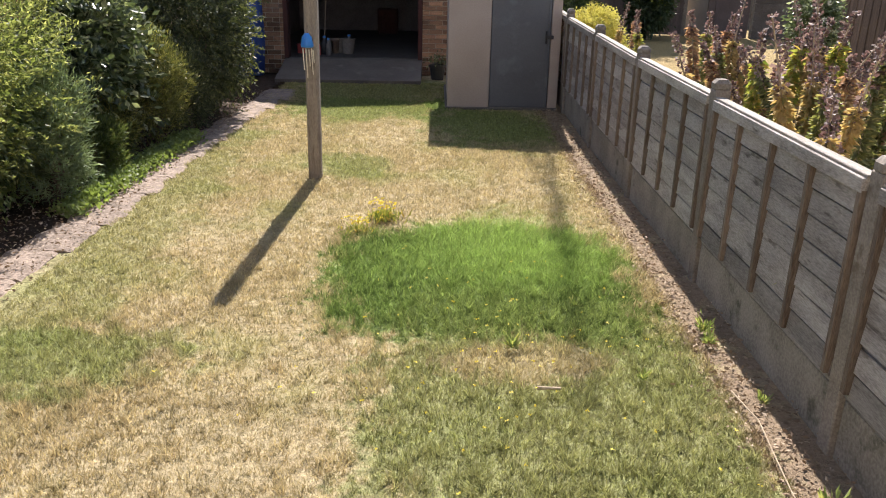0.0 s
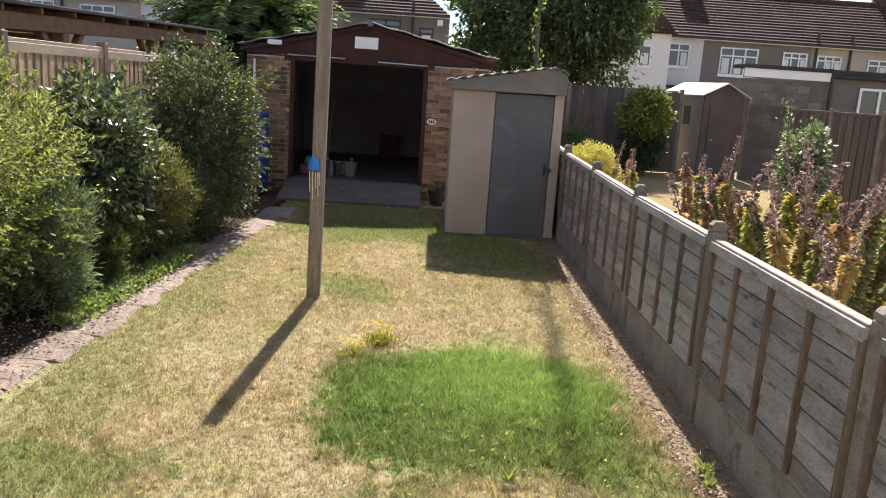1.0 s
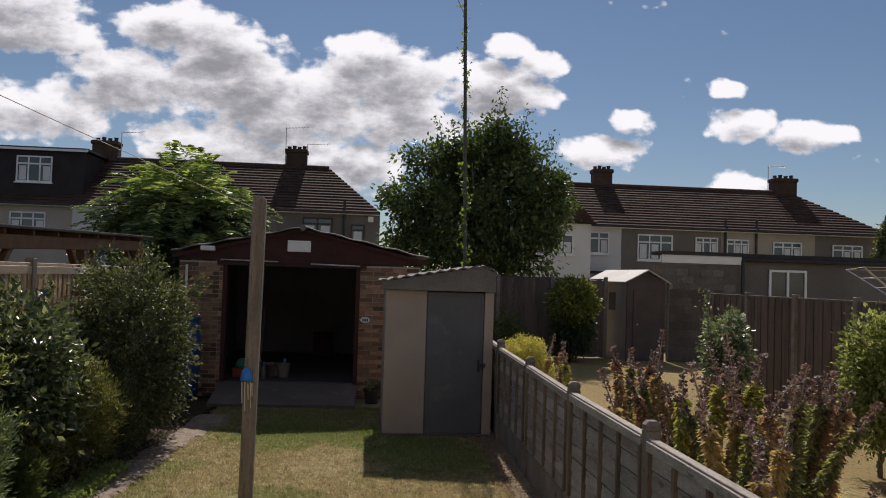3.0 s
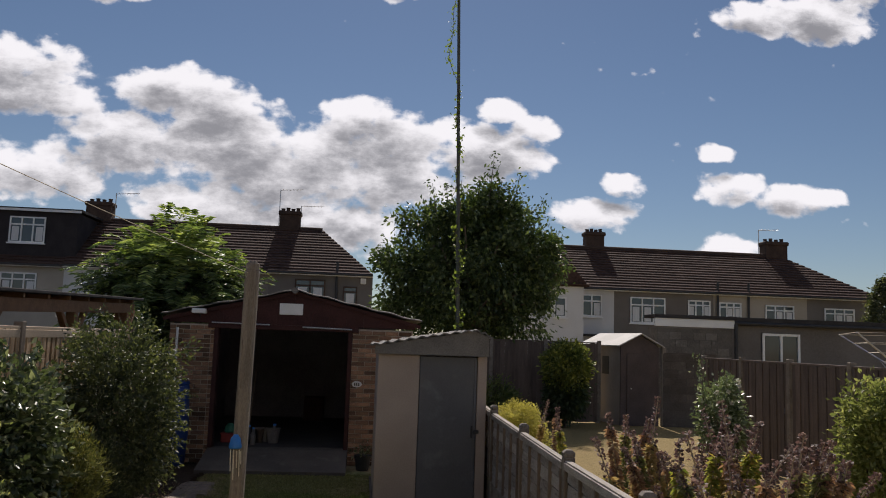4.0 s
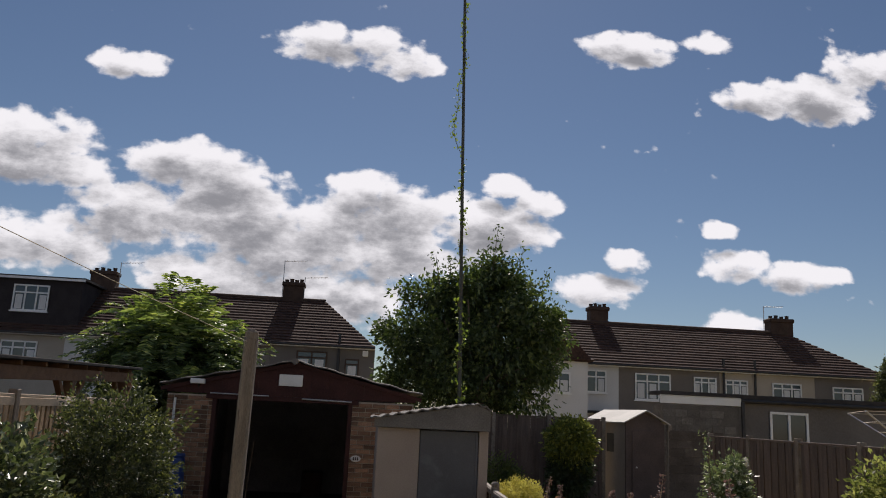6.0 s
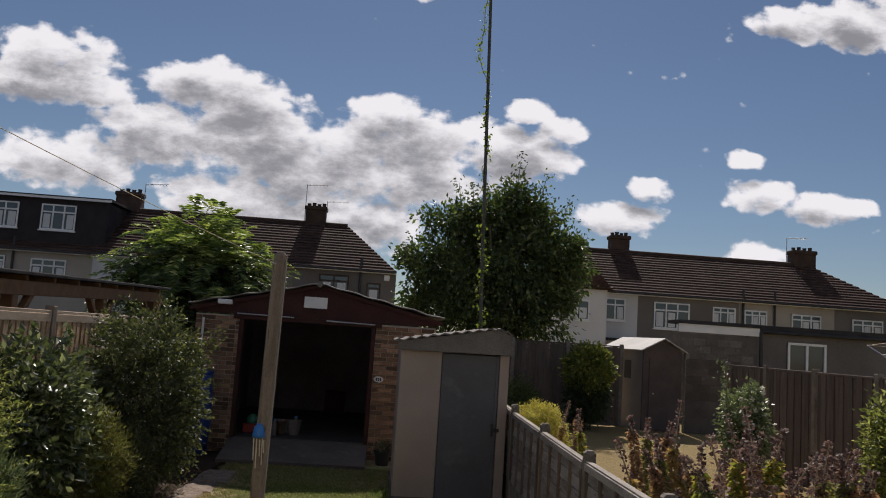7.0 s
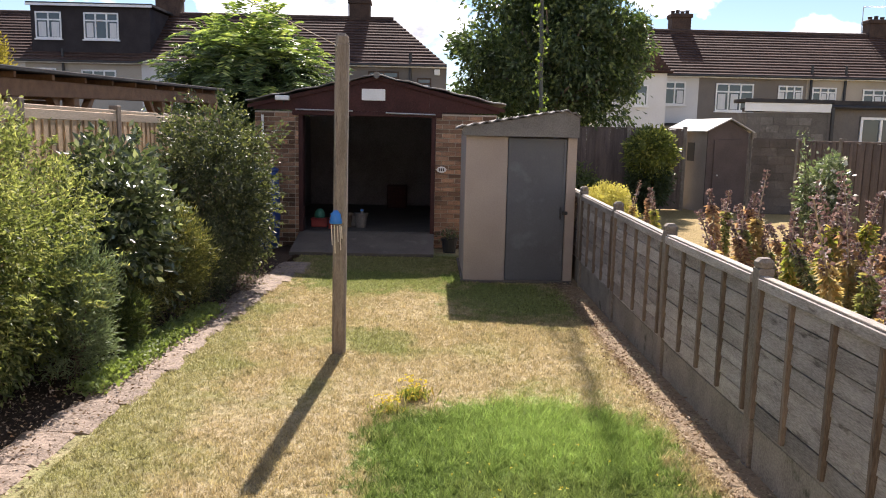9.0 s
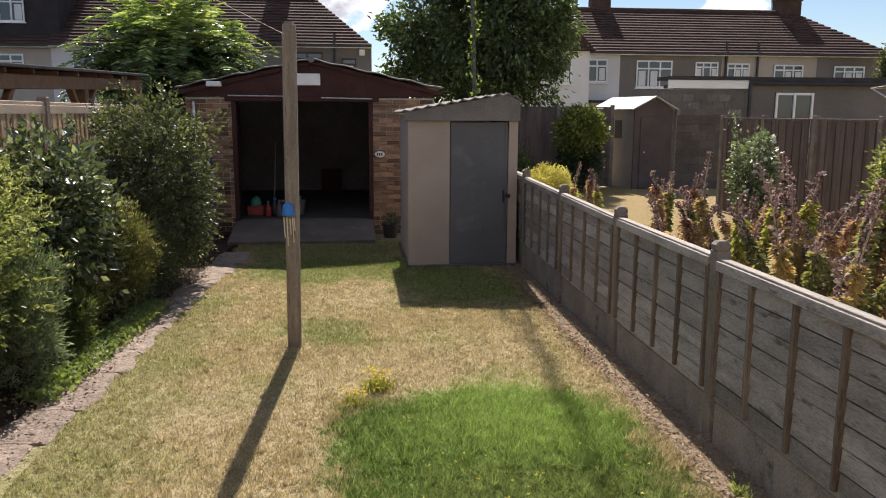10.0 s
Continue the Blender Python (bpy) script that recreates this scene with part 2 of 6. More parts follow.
    col = mixc(nt, fmath(nt, "MULTIPLY", strip, smooth(nt, n2, 0.28, 0.5)), col, soil)
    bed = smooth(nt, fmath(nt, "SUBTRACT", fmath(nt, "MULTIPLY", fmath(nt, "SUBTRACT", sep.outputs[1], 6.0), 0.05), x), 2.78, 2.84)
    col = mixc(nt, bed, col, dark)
    col = mixc(nt, smooth(nt, n4, 0.5, 0.7), col, mixc(nt, 1.0, col, (0.55, 0.55, 0.52), "MULTIPLY"))
    col = mixc(nt, fmath(nt, "MULTIPLY", smooth(nt, n4, 0.5, 0.28), 0.5), col, mixc(nt, 1.0, col, (1.3, 1.28, 1.25), "MULTIPLY"))
    return col, fmath(nt, "ADD", n3, n2)


def lawn_mat(name, blades):
    m, nt, bs, out = new_mat(name)
    col, h = lawn_colour(nt)
    bs.inputs["Roughness"].default_value = 0.95
    bs.inputs["Specular IOR Level"].default_value = 0.15
    if blades:
        r = node(nt, "ShaderNodeNewGeometry").outputs["Random Per Island"]
        col = mixc(nt, 0.75, col, mixc(nt, r, mixc(nt, 1.0, col, (0.55, 0.56, 0.54), "MULTIPLY"), mixc(nt, 1.0, col, (1.55, 1.53, 1.45), "MULTIPLY")))
        t = node(nt, "ShaderNodeBsdfTranslucent")
        link(nt, mixc(nt, 1.0, col, (1.12, 1.12, 0.95), "MULTIPLY"), t.inputs["Color"])
        mx = node(nt, "ShaderNodeMixShader")
        mx.inputs[0].default_value = 0.4
        link(nt, bs.outputs[0], mx.inputs[1]), link(nt, t.outputs[0], mx.inputs[2])
        link(nt, mx.outputs[0], out.inputs["Surface"])
    else:
        bp = node(nt, "ShaderNodeBump")
        bp.inputs["Strength"].default_value, bp.inputs["Distance"].default_value = 0.8, 0.03
        link(nt, h, bp.inputs["Height"])
        link(nt, bp.outputs[0], bs.inputs["Normal"])
    link(nt, col, bs.inputs["Base Color"])
    return m


def glass_mat(name):
    m, nt, bs, out = new_mat(name)
    bs.inputs["Base Color"].default_value = (0.05, 0.06, 0.07, 1)
    bs.inputs["Roughness"].default_value = 0.06
    bs.inputs["Specular IOR Level"].default_value = 0.8
    return m


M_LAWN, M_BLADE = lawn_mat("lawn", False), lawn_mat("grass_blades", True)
M_SLAT = surf("weathered_larch", (0.20, 0.18, 0.165), (0.385, 0.356, 0.33), 2.2, 30, 0.9, 0.6, rnd=0.26, stretch=(5, 0.9, 5), c=(0.105, 0.09, 0.08), amount=0.35, spec=0.25)
M_BATTEN = surf("batten_wood", (0.12, 0.09, 0.07), (0.22, 0.172, 0.135), 4, 40, 0.9, 0.4, rnd=0.22, stretch=(5, 5, 0.6), c=(0.09, 0.06, 0.042), spec=0.3)
M_CAP = surf("cap_wood", (0.20, 0.175, 0.15), (0.37, 0.33, 0.285), 4, 40, 0.85, 0.4, rnd=0.12, stretch=(5, 0.6, 5))
M_POST = surf("post_concrete", (0.16, 0.135, 0.11), (0.27, 0.235, 0.20), 5, 70, 0.92, 0.5, rnd=0.1, c=(0.13, 0.10, 0.075))
M_GRAVELBOARD = surf("gravel_board_concrete", (0.15, 0.135, 0.112), (0.27, 0.245, 0.21), 3, 60, 0.95, 0.6, rnd=0.12, c=(0.075, 0.072, 0.05))
M_POLE = surf("pole_timber", (0.17, 0.135, 0.105), (0.30, 0.25, 0.20), 5, 60, 0.9, 0.6, stretch=(4, 4, 0.5), c=(0.13, 0.10, 0.075))
M_BRICK = surf("brick_multi", (0.165, 0.09, 0.058), (0.30, 0.185, 0.12), 5, 80, 0.9, 0.5, rnd=0.6, c=(0.25, 0.115, 0.072), spec=0.3)
M_MORTAR = surf("mortar", (0.36, 0.31, 0.25), (0.50, 0.45, 0.37), 6, 90, 0.95, 0.5)
M_MAROON = surf("maroon_paint", (0.042, 0.018, 0.017), (0.072, 0.029, 0.026), 3, 40, 0.8, 0.2, c=(0.05, 0.025, 0.021), spec=0.25)
M_SHEET = surf("asbestos_cement", (0.12, 0.11, 0.105), (0.20, 0.185, 0.17), 2.5, 50, 0.9, 0.4, c=(0.13, 0.13, 0.09))
M_SHEDWALL = surf("shed_beige", (0.345, 0.28, 0.24), (0.40, 0.33, 0.285), 1.6, 60, 0.75, 0.15, c=(0.38, 0.32, 0.275), amount=0.15)
M_SHEDDOOR = surf("shed_grey_paint", (0.088, 0.09, 0.10), (0.112, 0.115, 0.126), 1.6, 60, 0.6, 0.12, c=(0.14, 0.145, 0.16), amount=0.15)
M_SHEDROOF = surf("shed_roof_sheet", (0.13, 0.12, 0.112), (0.21, 0.195, 0.18), 3, 50, 0.85, 0.3, c=(0.14, 0.135, 0.12))
M_CONCRETE = surf("concrete_slab", (0.085, 0.074, 0.064), (0.145, 0.126, 0.11), 2, 60, 0.92, 0.5, c=(0.17, 0.15, 0.13))
# garage floor, darker than the ramp's concrete
M_DARKFLOOR = surf("dark_floor", (0.04, 0.036, 0.034), (0.075, 0.068, 0.063), 2, 50, 0.9, 0.4)
M_EDGING = surf("crumbling_edging", (0.155, 0.118, 0.092), (0.32, 0.25, 0.20), 7, 45, 0.95, 1.0, rnd=0.18, c=(0.15, 0.112, 0.085), amount=0.5)
M_DARKWALL = surf("grey_block", (0.12, 0.113, 0.12), (0.20, 0.188, 0.195), 2, 40, 0.95, 0.3)
M_BOARD = surf("closeboard", (0.088, 0.066, 0.057), (0.15, 0.115, 0.098), 3, 40, 0.9, 0.4, rnd=0.22, stretch=(4, 4, 0.6), c=(0.16, 0.125, 0.10))
M_BOARD_PALE = surf("pale_fence_boards", (0.46, 0.29, 0.165), (0.66, 0.45, 0.275), 3, 40, 0.9, 0.4, rnd=0.2, stretch=(4, 4, 0.6), c=(0.28, 0.19, 0.12))
# lighter than the boards: sun on rail and capping put into the colour
M_RAIL_SUNLIT = surf("sunlit_rail", (0.50, 0.375, 0.265), (0.64, 0.50, 0.37), 2, 30, 0.85, 0.2, rnd=0.1, stretch=(4, 0.6, 4), amount=0.2, spec=0.3)
M_OAK = surf("oiled_timber", (0.20, 0.10, 0.046), (0.32, 0.17, 0.082), 3, 40, 0.7, 0.3, stretch=(2, 2, 2), rnd=0.1)
M_FELT = surf("roof_felt", (0.036, 0.034, 0.035), (0.07, 0.066, 0.066), 3, 60, 0.95, 0.4, spec=0.12)
M_TILE = surf("roof_tile", (0.050, 0.029, 0.024), (0.092, 0.056, 0.046), 0.8, 9, 0.9, 0.4, rnd=0.12, c=(0.07, 0.048, 0.041), spec=0.2)
M_STACK = surf("stack_brick", (0.043, 0.026, 0.020), (0.081, 0.050, 0.037), 2, 14, 0.9, 0.5, rnd=0.15)
M_WHITEWALL = surf("white_render", (0.62, 0.61, 0.60), (0.72, 0.71, 0.70), 0.5, 20, 0.9, 0.2, amount=0.12)
M_GREYWALL = surf("grey_pebbledash", (0.165, 0.146, 0.13), (0.232, 0.206, 0.184), 0.6, 25, 0.95, 0.5, amount=0.2)
M_CREAMWALL = surf("cream_render", (0.38, 0.335, 0.275), (0.46, 0.41, 0.345), 0.5, 20, 0.9, 0.3, amount=0.15)
M_TAUPEWALL = surf("taupe_pebbledash", (0.14, 0.126, 0.114), (0.19, 0.172, 0.158), 0.6, 25, 0.95, 0.5, amount=0.2)
M_BLOCK = surf("concrete_block", (0.115, 0.103, 0.09), (0.19, 0.172, 0.153), 2, 40, 0.95, 0.5, rnd=0.22, c=(0.25, 0.225, 0.20))
M_BLOCK_BROWN = surf("brown_block", (0.075, 0.062, 0.053), (0.125, 0.105, 0.09), 1.5, 40, 0.95, 0.5, rnd=0.15, c=(0.15, 0.13, 0.11))
M_UPVC = surf("white_upvc", (0.78, 0.78, 0.77), (0.84, 0.84, 0.83), 2, 30, 0.4, 0.05, amount=0.05)
M_CURTAIN = surf("net_curtain", (0.60, 0.60, 0.60), (0.72, 0.72, 0.72), 6, 40, 0.9, 0.2, stretch=(8, 8, 0.3), amount=0.2)
M_CLADDING = surf("dark_cladding", (0.030, 0.026, 0.028), (0.05, 0.043, 0.045), 1.5, 20, 0.85, 0.2, spec=0.2)
M_GLASS = glass_mat("window_glass")
M_BLACK = surf("black_plastic", (0.02, 0.02, 0.022), (0.035, 0.035, 0.037), 4, 40, 0.5, 0.1, amount=0.1)
M_BLUE = surf("blue_plastic", (0.02, 0.16, 0.50), (0.035, 0.21, 0.60), 6, 60, 0.45, 0.1, amount=0.15)
M_BLUEBIN = surf("dull_blue_plastic", (0.012, 0.035, 0.16), (0.02, 0.055, 0.21), 3, 40, 0.55, 0.1, amount=0.15)
M_CORD = surf("cream_cord", (0.62, 0.54, 0.42), (0.74, 0.66, 0.54), 20, 90, 0.9, 0.4)
M_WHITE = surf("white_enamel", (0.75, 0.75, 0.74), (0.82, 0.82, 0.81), 3, 40, 0.5, 0.05, amount=0.08)
M_METAL = surf("dull_steel", (0.42, 0.42, 0.43), (0.55, 0.55, 0.56), 5, 60, 0.4, 0.1, metal=0.9)
M_RED = surf("red_plastic", (0.26, 0.03, 0.03), (0.34, 0.045, 0.04), 4, 40, 0.45, 0.1, amount=0.15)
M_GREENPLASTIC = surf("green_plastic", (0.03, 0.16, 0.11), (0.045, 0.22, 0.15), 5, 50, 0.5, 0.1)
M_MAST = surf("mast_steel", (0.05, 0.055, 0.05), (0.09, 0.095, 0.085), 5, 60, 0.7, 0.2)
M_BARK = surf("bark", (0.10, 0.075, 0.055), (0.18, 0.14, 0.105), 6, 50, 0.95, 0.9, stretch=(3, 3, 0.6))
M_TWIG = surf("dry_twig", (0.32, 0.25, 0.17), (0.46, 0.37, 0.26), 12, 80, 0.9, 0.4)
M_SHED2 = surf("grey_metal_shed", (0.25, 0.22, 0.198), (0.32, 0.285, 0.26), 1.5, 30, 0.7, 0.15, amount=0.15)
M_SHED2DOOR = surf("brown_shed_door", (0.065, 0.048, 0.046), (0.10, 0.075, 0.07), 2, 40, 0.8, 0.2)
M_SHED2ROOF = surf("pale_shed_roof", (0.40, 0.39, 0.375), (0.50, 0.485, 0.465), 2, 40, 0.7, 0.1, amount=0.15)
L_YELLOWGREEN = leaf("leaf_yellow_green", (0.085, 0.11, 0.038), (0.275, 0.30, 0.11), (0.42, 0.42, 0.18), 0.6, 0.5, tcol=(1.25, 1.3, 0.8))
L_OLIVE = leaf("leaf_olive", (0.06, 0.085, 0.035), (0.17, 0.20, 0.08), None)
L_GLOSSY = leaf("leaf_glossy", (0.042, 0.058, 0.031), (0.115, 0.14, 0.072), (0.34, 0.355, 0.23), 0.3, 0.3, (1.3, 1.4, 0.8))
L_SMALLDARK = leaf("leaf_small_dark", (0.034, 0.044, 0.026), (0.10, 0.115, 0.06), (0.20, 0.205, 0.11), 0.55, 0.3)
L_FEATHER = leaf("leaf_feathery", (0.10, 0.14, 0.075), (0.24, 0.29, 0.155), None, 0.6, 0.35, (1.2, 1.3, 0.9))
L_CONIFER = leaf("leaf_golden_conifer", (0.05, 0.065, 0.024), (0.21, 0.215, 0.07), (0.36, 0.34, 0.11), 0.6, 0.3, (1.3, 1.3, 0.7))
L_GOLD = leaf("leaf_gold", (0.16, 0.125, 0.03), (0.33, 0.265, 0.075), None, 0.6, 0.4)
L_GOLDSHRUB = leaf("leaf_pale_gold", (0.44, 0.40, 0.09), (0.66, 0.60, 0.19), None, 0.6, 0.35, (1.2, 1.2, 0.8))
L_COVER = leaf("leaf_ground_cover", (0.10, 0.135, 0.05), (0.24, 0.295, 0.11), None, 0.6, 0.4)
L_TREE = leaf("leaf_tree", (0.028, 0.046, 0.019), (0.095, 0.128, 0.05), (0.20, 0.235, 0.09), 0.42, 0.33, (1.3, 1.5, 0.65))
# darker copy of the tree leaf, with crown shade put into its colour
L_SHADED = leaf("leaf_shaded", (0.022, 0.036, 0.017), (0.06, 0.085, 0.036), None, 0.45, 0.25, (1.2, 1.4, 0.6))
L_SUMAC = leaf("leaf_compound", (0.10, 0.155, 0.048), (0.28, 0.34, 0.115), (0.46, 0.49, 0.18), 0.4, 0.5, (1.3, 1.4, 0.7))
# darker copy for the lower fronds: their shade put into the leaf colour
L_SUMAC_SHADED = leaf("leaf_compound_shaded", (0.05, 0.085, 0.033), (0.14, 0.19, 0.072), (0.24, 0.29, 0.12), 0.35, 0.38, (1.25, 1.4, 0.7))
# whitish third tone: highlights on the rose leaves put into colour
L_ROSE = leaf("leaf_rose", (0.075, 0.10, 0.052), (0.19, 0.23, 0.125), (0.46, 0.48, 0.38), 0.35, 0.35, (1.2, 1.3, 0.8))
L_LAUREL = leaf("leaf_laurel", (0.065, 0.09, 0.025), (0.21, 0.245, 0.06), (0.4, 0.4, 0.1), 0.4, 0.4, (1.3, 1.3, 0.7))
L_WEED = leaf("leaf_weed", (0.12, 0.16, 0.06), (0.29, 0.33, 0.15), (0.42, 0.40, 0.2), 0.6, 0.4)
L_VINE = leaf("leaf_vine", (0.09, 0.13, 0.03), (0.22, 0.28, 0.07), None, 0.5, 0.4)
L_RUST = leaf("bract_rust", (0.27, 0.16, 0.105), (0.47, 0.32, 0.20), (0.58, 0.47, 0.27), 0.7, 0.4, (1.3, 1.1, 0.8))
L_TAN = leaf("bract_tan", (0.34, 0.26, 0.12), (0.56, 0.45, 0.23), (0.34, 0.33, 0.14), 0.7, 0.45, (1.3, 1.15, 0.75))
L_FADED = leaf("leaf_faded_green", (0.10, 0.11, 0.055), (0.25, 0.25, 0.13), (0.4, 0.34, 0.19), 0.6, 0.4)
L_PURPLE = leaf("bract_purple", (0.085, 0.058, 0.054), (0.22, 0.155, 0.14), (0.36, 0.29, 0.25), 0.65, 0.3, (1.2, 0.95, 0.9))
L_STRAWLEAF = leaf("leaf_fading", (0.16, 0.20, 0.05), (0.38, 0.35, 0.12), (0.5, 0.36, 0.14), 0.6, 0.4)
L_PETALWHITE = leaf("petal_white", (0.62, 0.58, 0.52), (0.78, 0.75, 0.70), None, 0.6, 0.3, (1.1, 1.1, 1.0))
L_PETALYELLOW = leaf("petal_yellow", (0.66, 0.52, 0.05), (0.82, 0.68, 0.10), None, 0.6, 0.3, (1.1, 1.1, 0.8))
L_LITTER = leaf("dead_leaf", (0.13, 0.085, 0.055), (0.31, 0.225, 0.15), (0.42, 0.33, 0.235), 0.8, 0.1, (1.1, 1.0, 0.8))


# ---- mesh helpers ----
def thing(name, at, label, category, group="", kind="", rz=0.0):
    ob = new(name)
    ob.empty_display_size = 0.1
    ob.matrix_basis = pose(*at, 0, 0, rz)
    return tagged(ob, label, category, group, kind)


def put_mesh(name, mesh, parent=None, label="", m=None):
    ob = new(name, mesh)
    ob.parent = parent
    if m is not None:
        ob.matrix_basis = m
    return tagged(ob, label)


def mesh_of(name, bm, material):
    me = bpy.data.meshes.new(name)
    bm.to_mesh(me)
    bm.free()
    me.materials.append(material)
    return me


def part(name, bm, material, parent=None, label="", m=None, round_shade=False):
    me = mesh_of(name, bm, material)
    if round_shade:
        me.polygons.foreach_set("use_smooth", [True] * len(me.polygons))
    return put_mesh(name, me, parent, label, m)


def box(x0, y0, z0, x1, y1, z1, bev=0.0, bm=None, m=None):
    own = bmesh.new()
    bmesh.ops.create_cube(own, size=1.0)
    bmesh.ops.transform(own, matrix=Matrix.LocRotScale(((x0 + x1) / 2, (y0 + y1) / 2, (z0 + z1) / 2), None, (abs(x1 - x0), abs(y1 - y0), abs(z1 - z0))), verts=own.verts)
    if bev:
        bmesh.ops.bevel(own, geom=own.edges[:], offset=bev, segments=1, affect="EDGES", profile=0.5)
    if m is not None:
        bmesh.ops.transform(own, matrix=m, verts=own.verts)
    return merge(bm, own)


def merge(bm, own):
    if bm is None:
        return own
    tmp = bpy.data.meshes.new("tmp")
    own.to_mesh(tmp)
    own.free()
    bm.from_mesh(tmp)
    bpy.data.meshes.remove(tmp)
    return bm


def cyl(p, q, r, r2=None, seg=10, bm=None):
    p, q = Vector(p), Vector(q)
    own = bmesh.new()
    bmesh.ops.create_cone(own, cap_ends=True, segments=seg, radius1=r, radius2=r if r2 is None else r2, depth=(q - p).length)
    turn = (q - p).to_track_quat("Z", "Y").to_matrix().to_4x4()
    bmesh.ops.transform(own, matrix=Matrix.Translation((p + q) / 2) @ turn, verts=own.verts)
    return merge(bm, own)


def tube(pts, r, r2=None, seg=6):
    """One closed tube along points, tapering from r to r2."""
    bm = bmesh.new()
    pts = [Vector(p) for p in pts]
    r2 = r if r2 is None else r2
    rings = []
    for i, p in enumerate(pts):
        way = (pts[min(i + 1, len(pts) - 1)] - pts[max(i - 1, 0)]).normalized()
        q = way.to_track_quat("Z", "Y")
        rr = r + (r2 - r) * i / (len(pts) - 1)
        rings.append([bm.verts.new(p + q @ Vector((rr * math.cos(2 * math.pi * k / seg), rr * math.sin(2 * math.pi * k / seg), 0))) for k in range(seg)])
    for a, b in zip(rings, rings[1:]):
        for k in range(seg):
            bm.faces.new((a[k], a[(k + 1) % seg], b[(k + 1) % seg], b[k]))
    bm.faces.new(rings[0][::-1]), bm.faces.new(rings[-1])
    return bm


def prism(profile, y0, y1, bm=None):
    """A profile in x and z, pushed from y0 to y1."""
    own = bmesh.new()
    a = [own.verts.new((x, y0, z)) for x, z in profile]
    b = [own.verts.new((x, y1, z)) for x, z in profile]
    n = len(profile)
    own.faces.new(a), own.faces.new(b[::-1])
    for i in range(n):
        own.faces.new((a[i], b[i], b[(i + 1) % n], a[(i + 1) % n]))
    bmesh.ops.recalc_face_normals(own, faces=own.faces)
    return merge(bm, own)


def lathe(profile, seg=14, bm=None):
    """A profile of (radius, z) turned round z."""
    own = bmesh.new()
    rings = [[own.verts.new((r * math.cos(2 * math.pi * i / seg), r * math.sin(2 * math.pi * i / seg), z)) for i in range(seg)] for r, z in profile]
    for a, b in zip(rings, rings[1:]):
        for i in range(seg):
            own.faces.new((a[i], a[(i + 1) % seg], b[(i + 1) % seg], b[i]))
    own.faces.new(rings[0][::-1]), own.faces.new(rings[-1])
    return merge(bm, own)


def np_mesh(name, verts, faces, material):
    """Mesh from numpy arrays; faces all of one size."""
    me = bpy.data.meshes.new(name)
    k = faces.shape[1]
    me.vertices.add(len(verts)), me.loops.add(faces.size), me.polygons.add(len(faces))
    me.vertices.foreach_set("co", verts.astype(np.float32).ravel())
    me.loops.foreach_set("vertex_index", faces.astype(np.int32).ravel())
    me.polygons.foreach_set("loop_start", np.arange(len(faces), dtype=np.int32) * k)
    me.polygons.foreach_set("loop_total", np.full(len(faces), k, dtype=np.int32))
    me.materials.append(material)
    me.update(calc_edges=True)
    return me


def unit(v):
    return v / np.maximum(np.linalg.norm(v, axis=1, keepdims=True), 1e-9)


def leaves(name, centres, axes, size, material, slim=0.45, rng=None, spread=0.3):
    """A folded four-cornered leaf at each centre, along its axis."""
    n = len(centres)
    size = size * rng.uniform(1 - spread, 1 + spread, (n, 1))
    ax = unit(axes)
    side = unit(np.cross(ax, unit(rng.normal(size=(n, 3)))))
    up = np.cross(side, ax)
    base, tip = centres - ax * size * 0.5, centres + ax * size * 0.5
    left = centres + side * size * slim * 0.5 + up * size * 0.12
    right = centres - side * size * slim * 0.5 + up * size * 0.12
    verts = np.stack([base, left, tip, right], 1).reshape(-1, 3)
    i = np.arange(n)[:, None] * 4
    faces = np.concatenate([np.concatenate([i, i + 1, i + 2], 1), np.concatenate([i, i + 2, i + 3], 1)], 0)
    return np_mesh(name, verts, faces, material)


def bump_dirs(rng, n, radii, rough, seed):
    """Points in an uneven ellipsoid, thick towards its skin; and outward directions."""
    d = unit(rng.normal(size=(n, 3)))
    k = np.array([noise.noise(Vector(v) * 2.3 + Vector((seed, seed * 0.7, 0))) + 0.5 * noise.noise(Vector(v) * 5.1 + Vector((0, seed, 3))) for v in d])
    r = (1 + rough * k)[:, None] * rng.uniform(0.0, 1.0, (n, 1)) ** 0.28
    return d * r * np.array(radii), d


def crown(name, centre, radii, clumps, per, clump_r, size, material, seed, rough=0.35, slim=0.45, droop=0.2, flat_bottom=None):
    """Crown of leaf clumps in an uneven ellipsoid."""
    rng = np.random.default_rng(seed)
    c, d = bump_dirs(rng, clumps, radii, rough, seed)
    c, d = np.repeat(c, per, 0), np.repeat(d, per, 0)
    off = rng.normal(size=c.shape) * clump_r
    pts = c + off + np.array(centre)
    ax = unit(d * 0.6 + unit(off) * 0.6 + rng.normal(size=c.shape) * 0.45 + np.array((0, 0, -droop)))
    if flat_bottom is not None:
        keep = pts[:, 2] > flat_bottom
        pts, ax = pts[keep], ax[keep]
    return leaves(name, pts, ax, size, material, slim, rng)


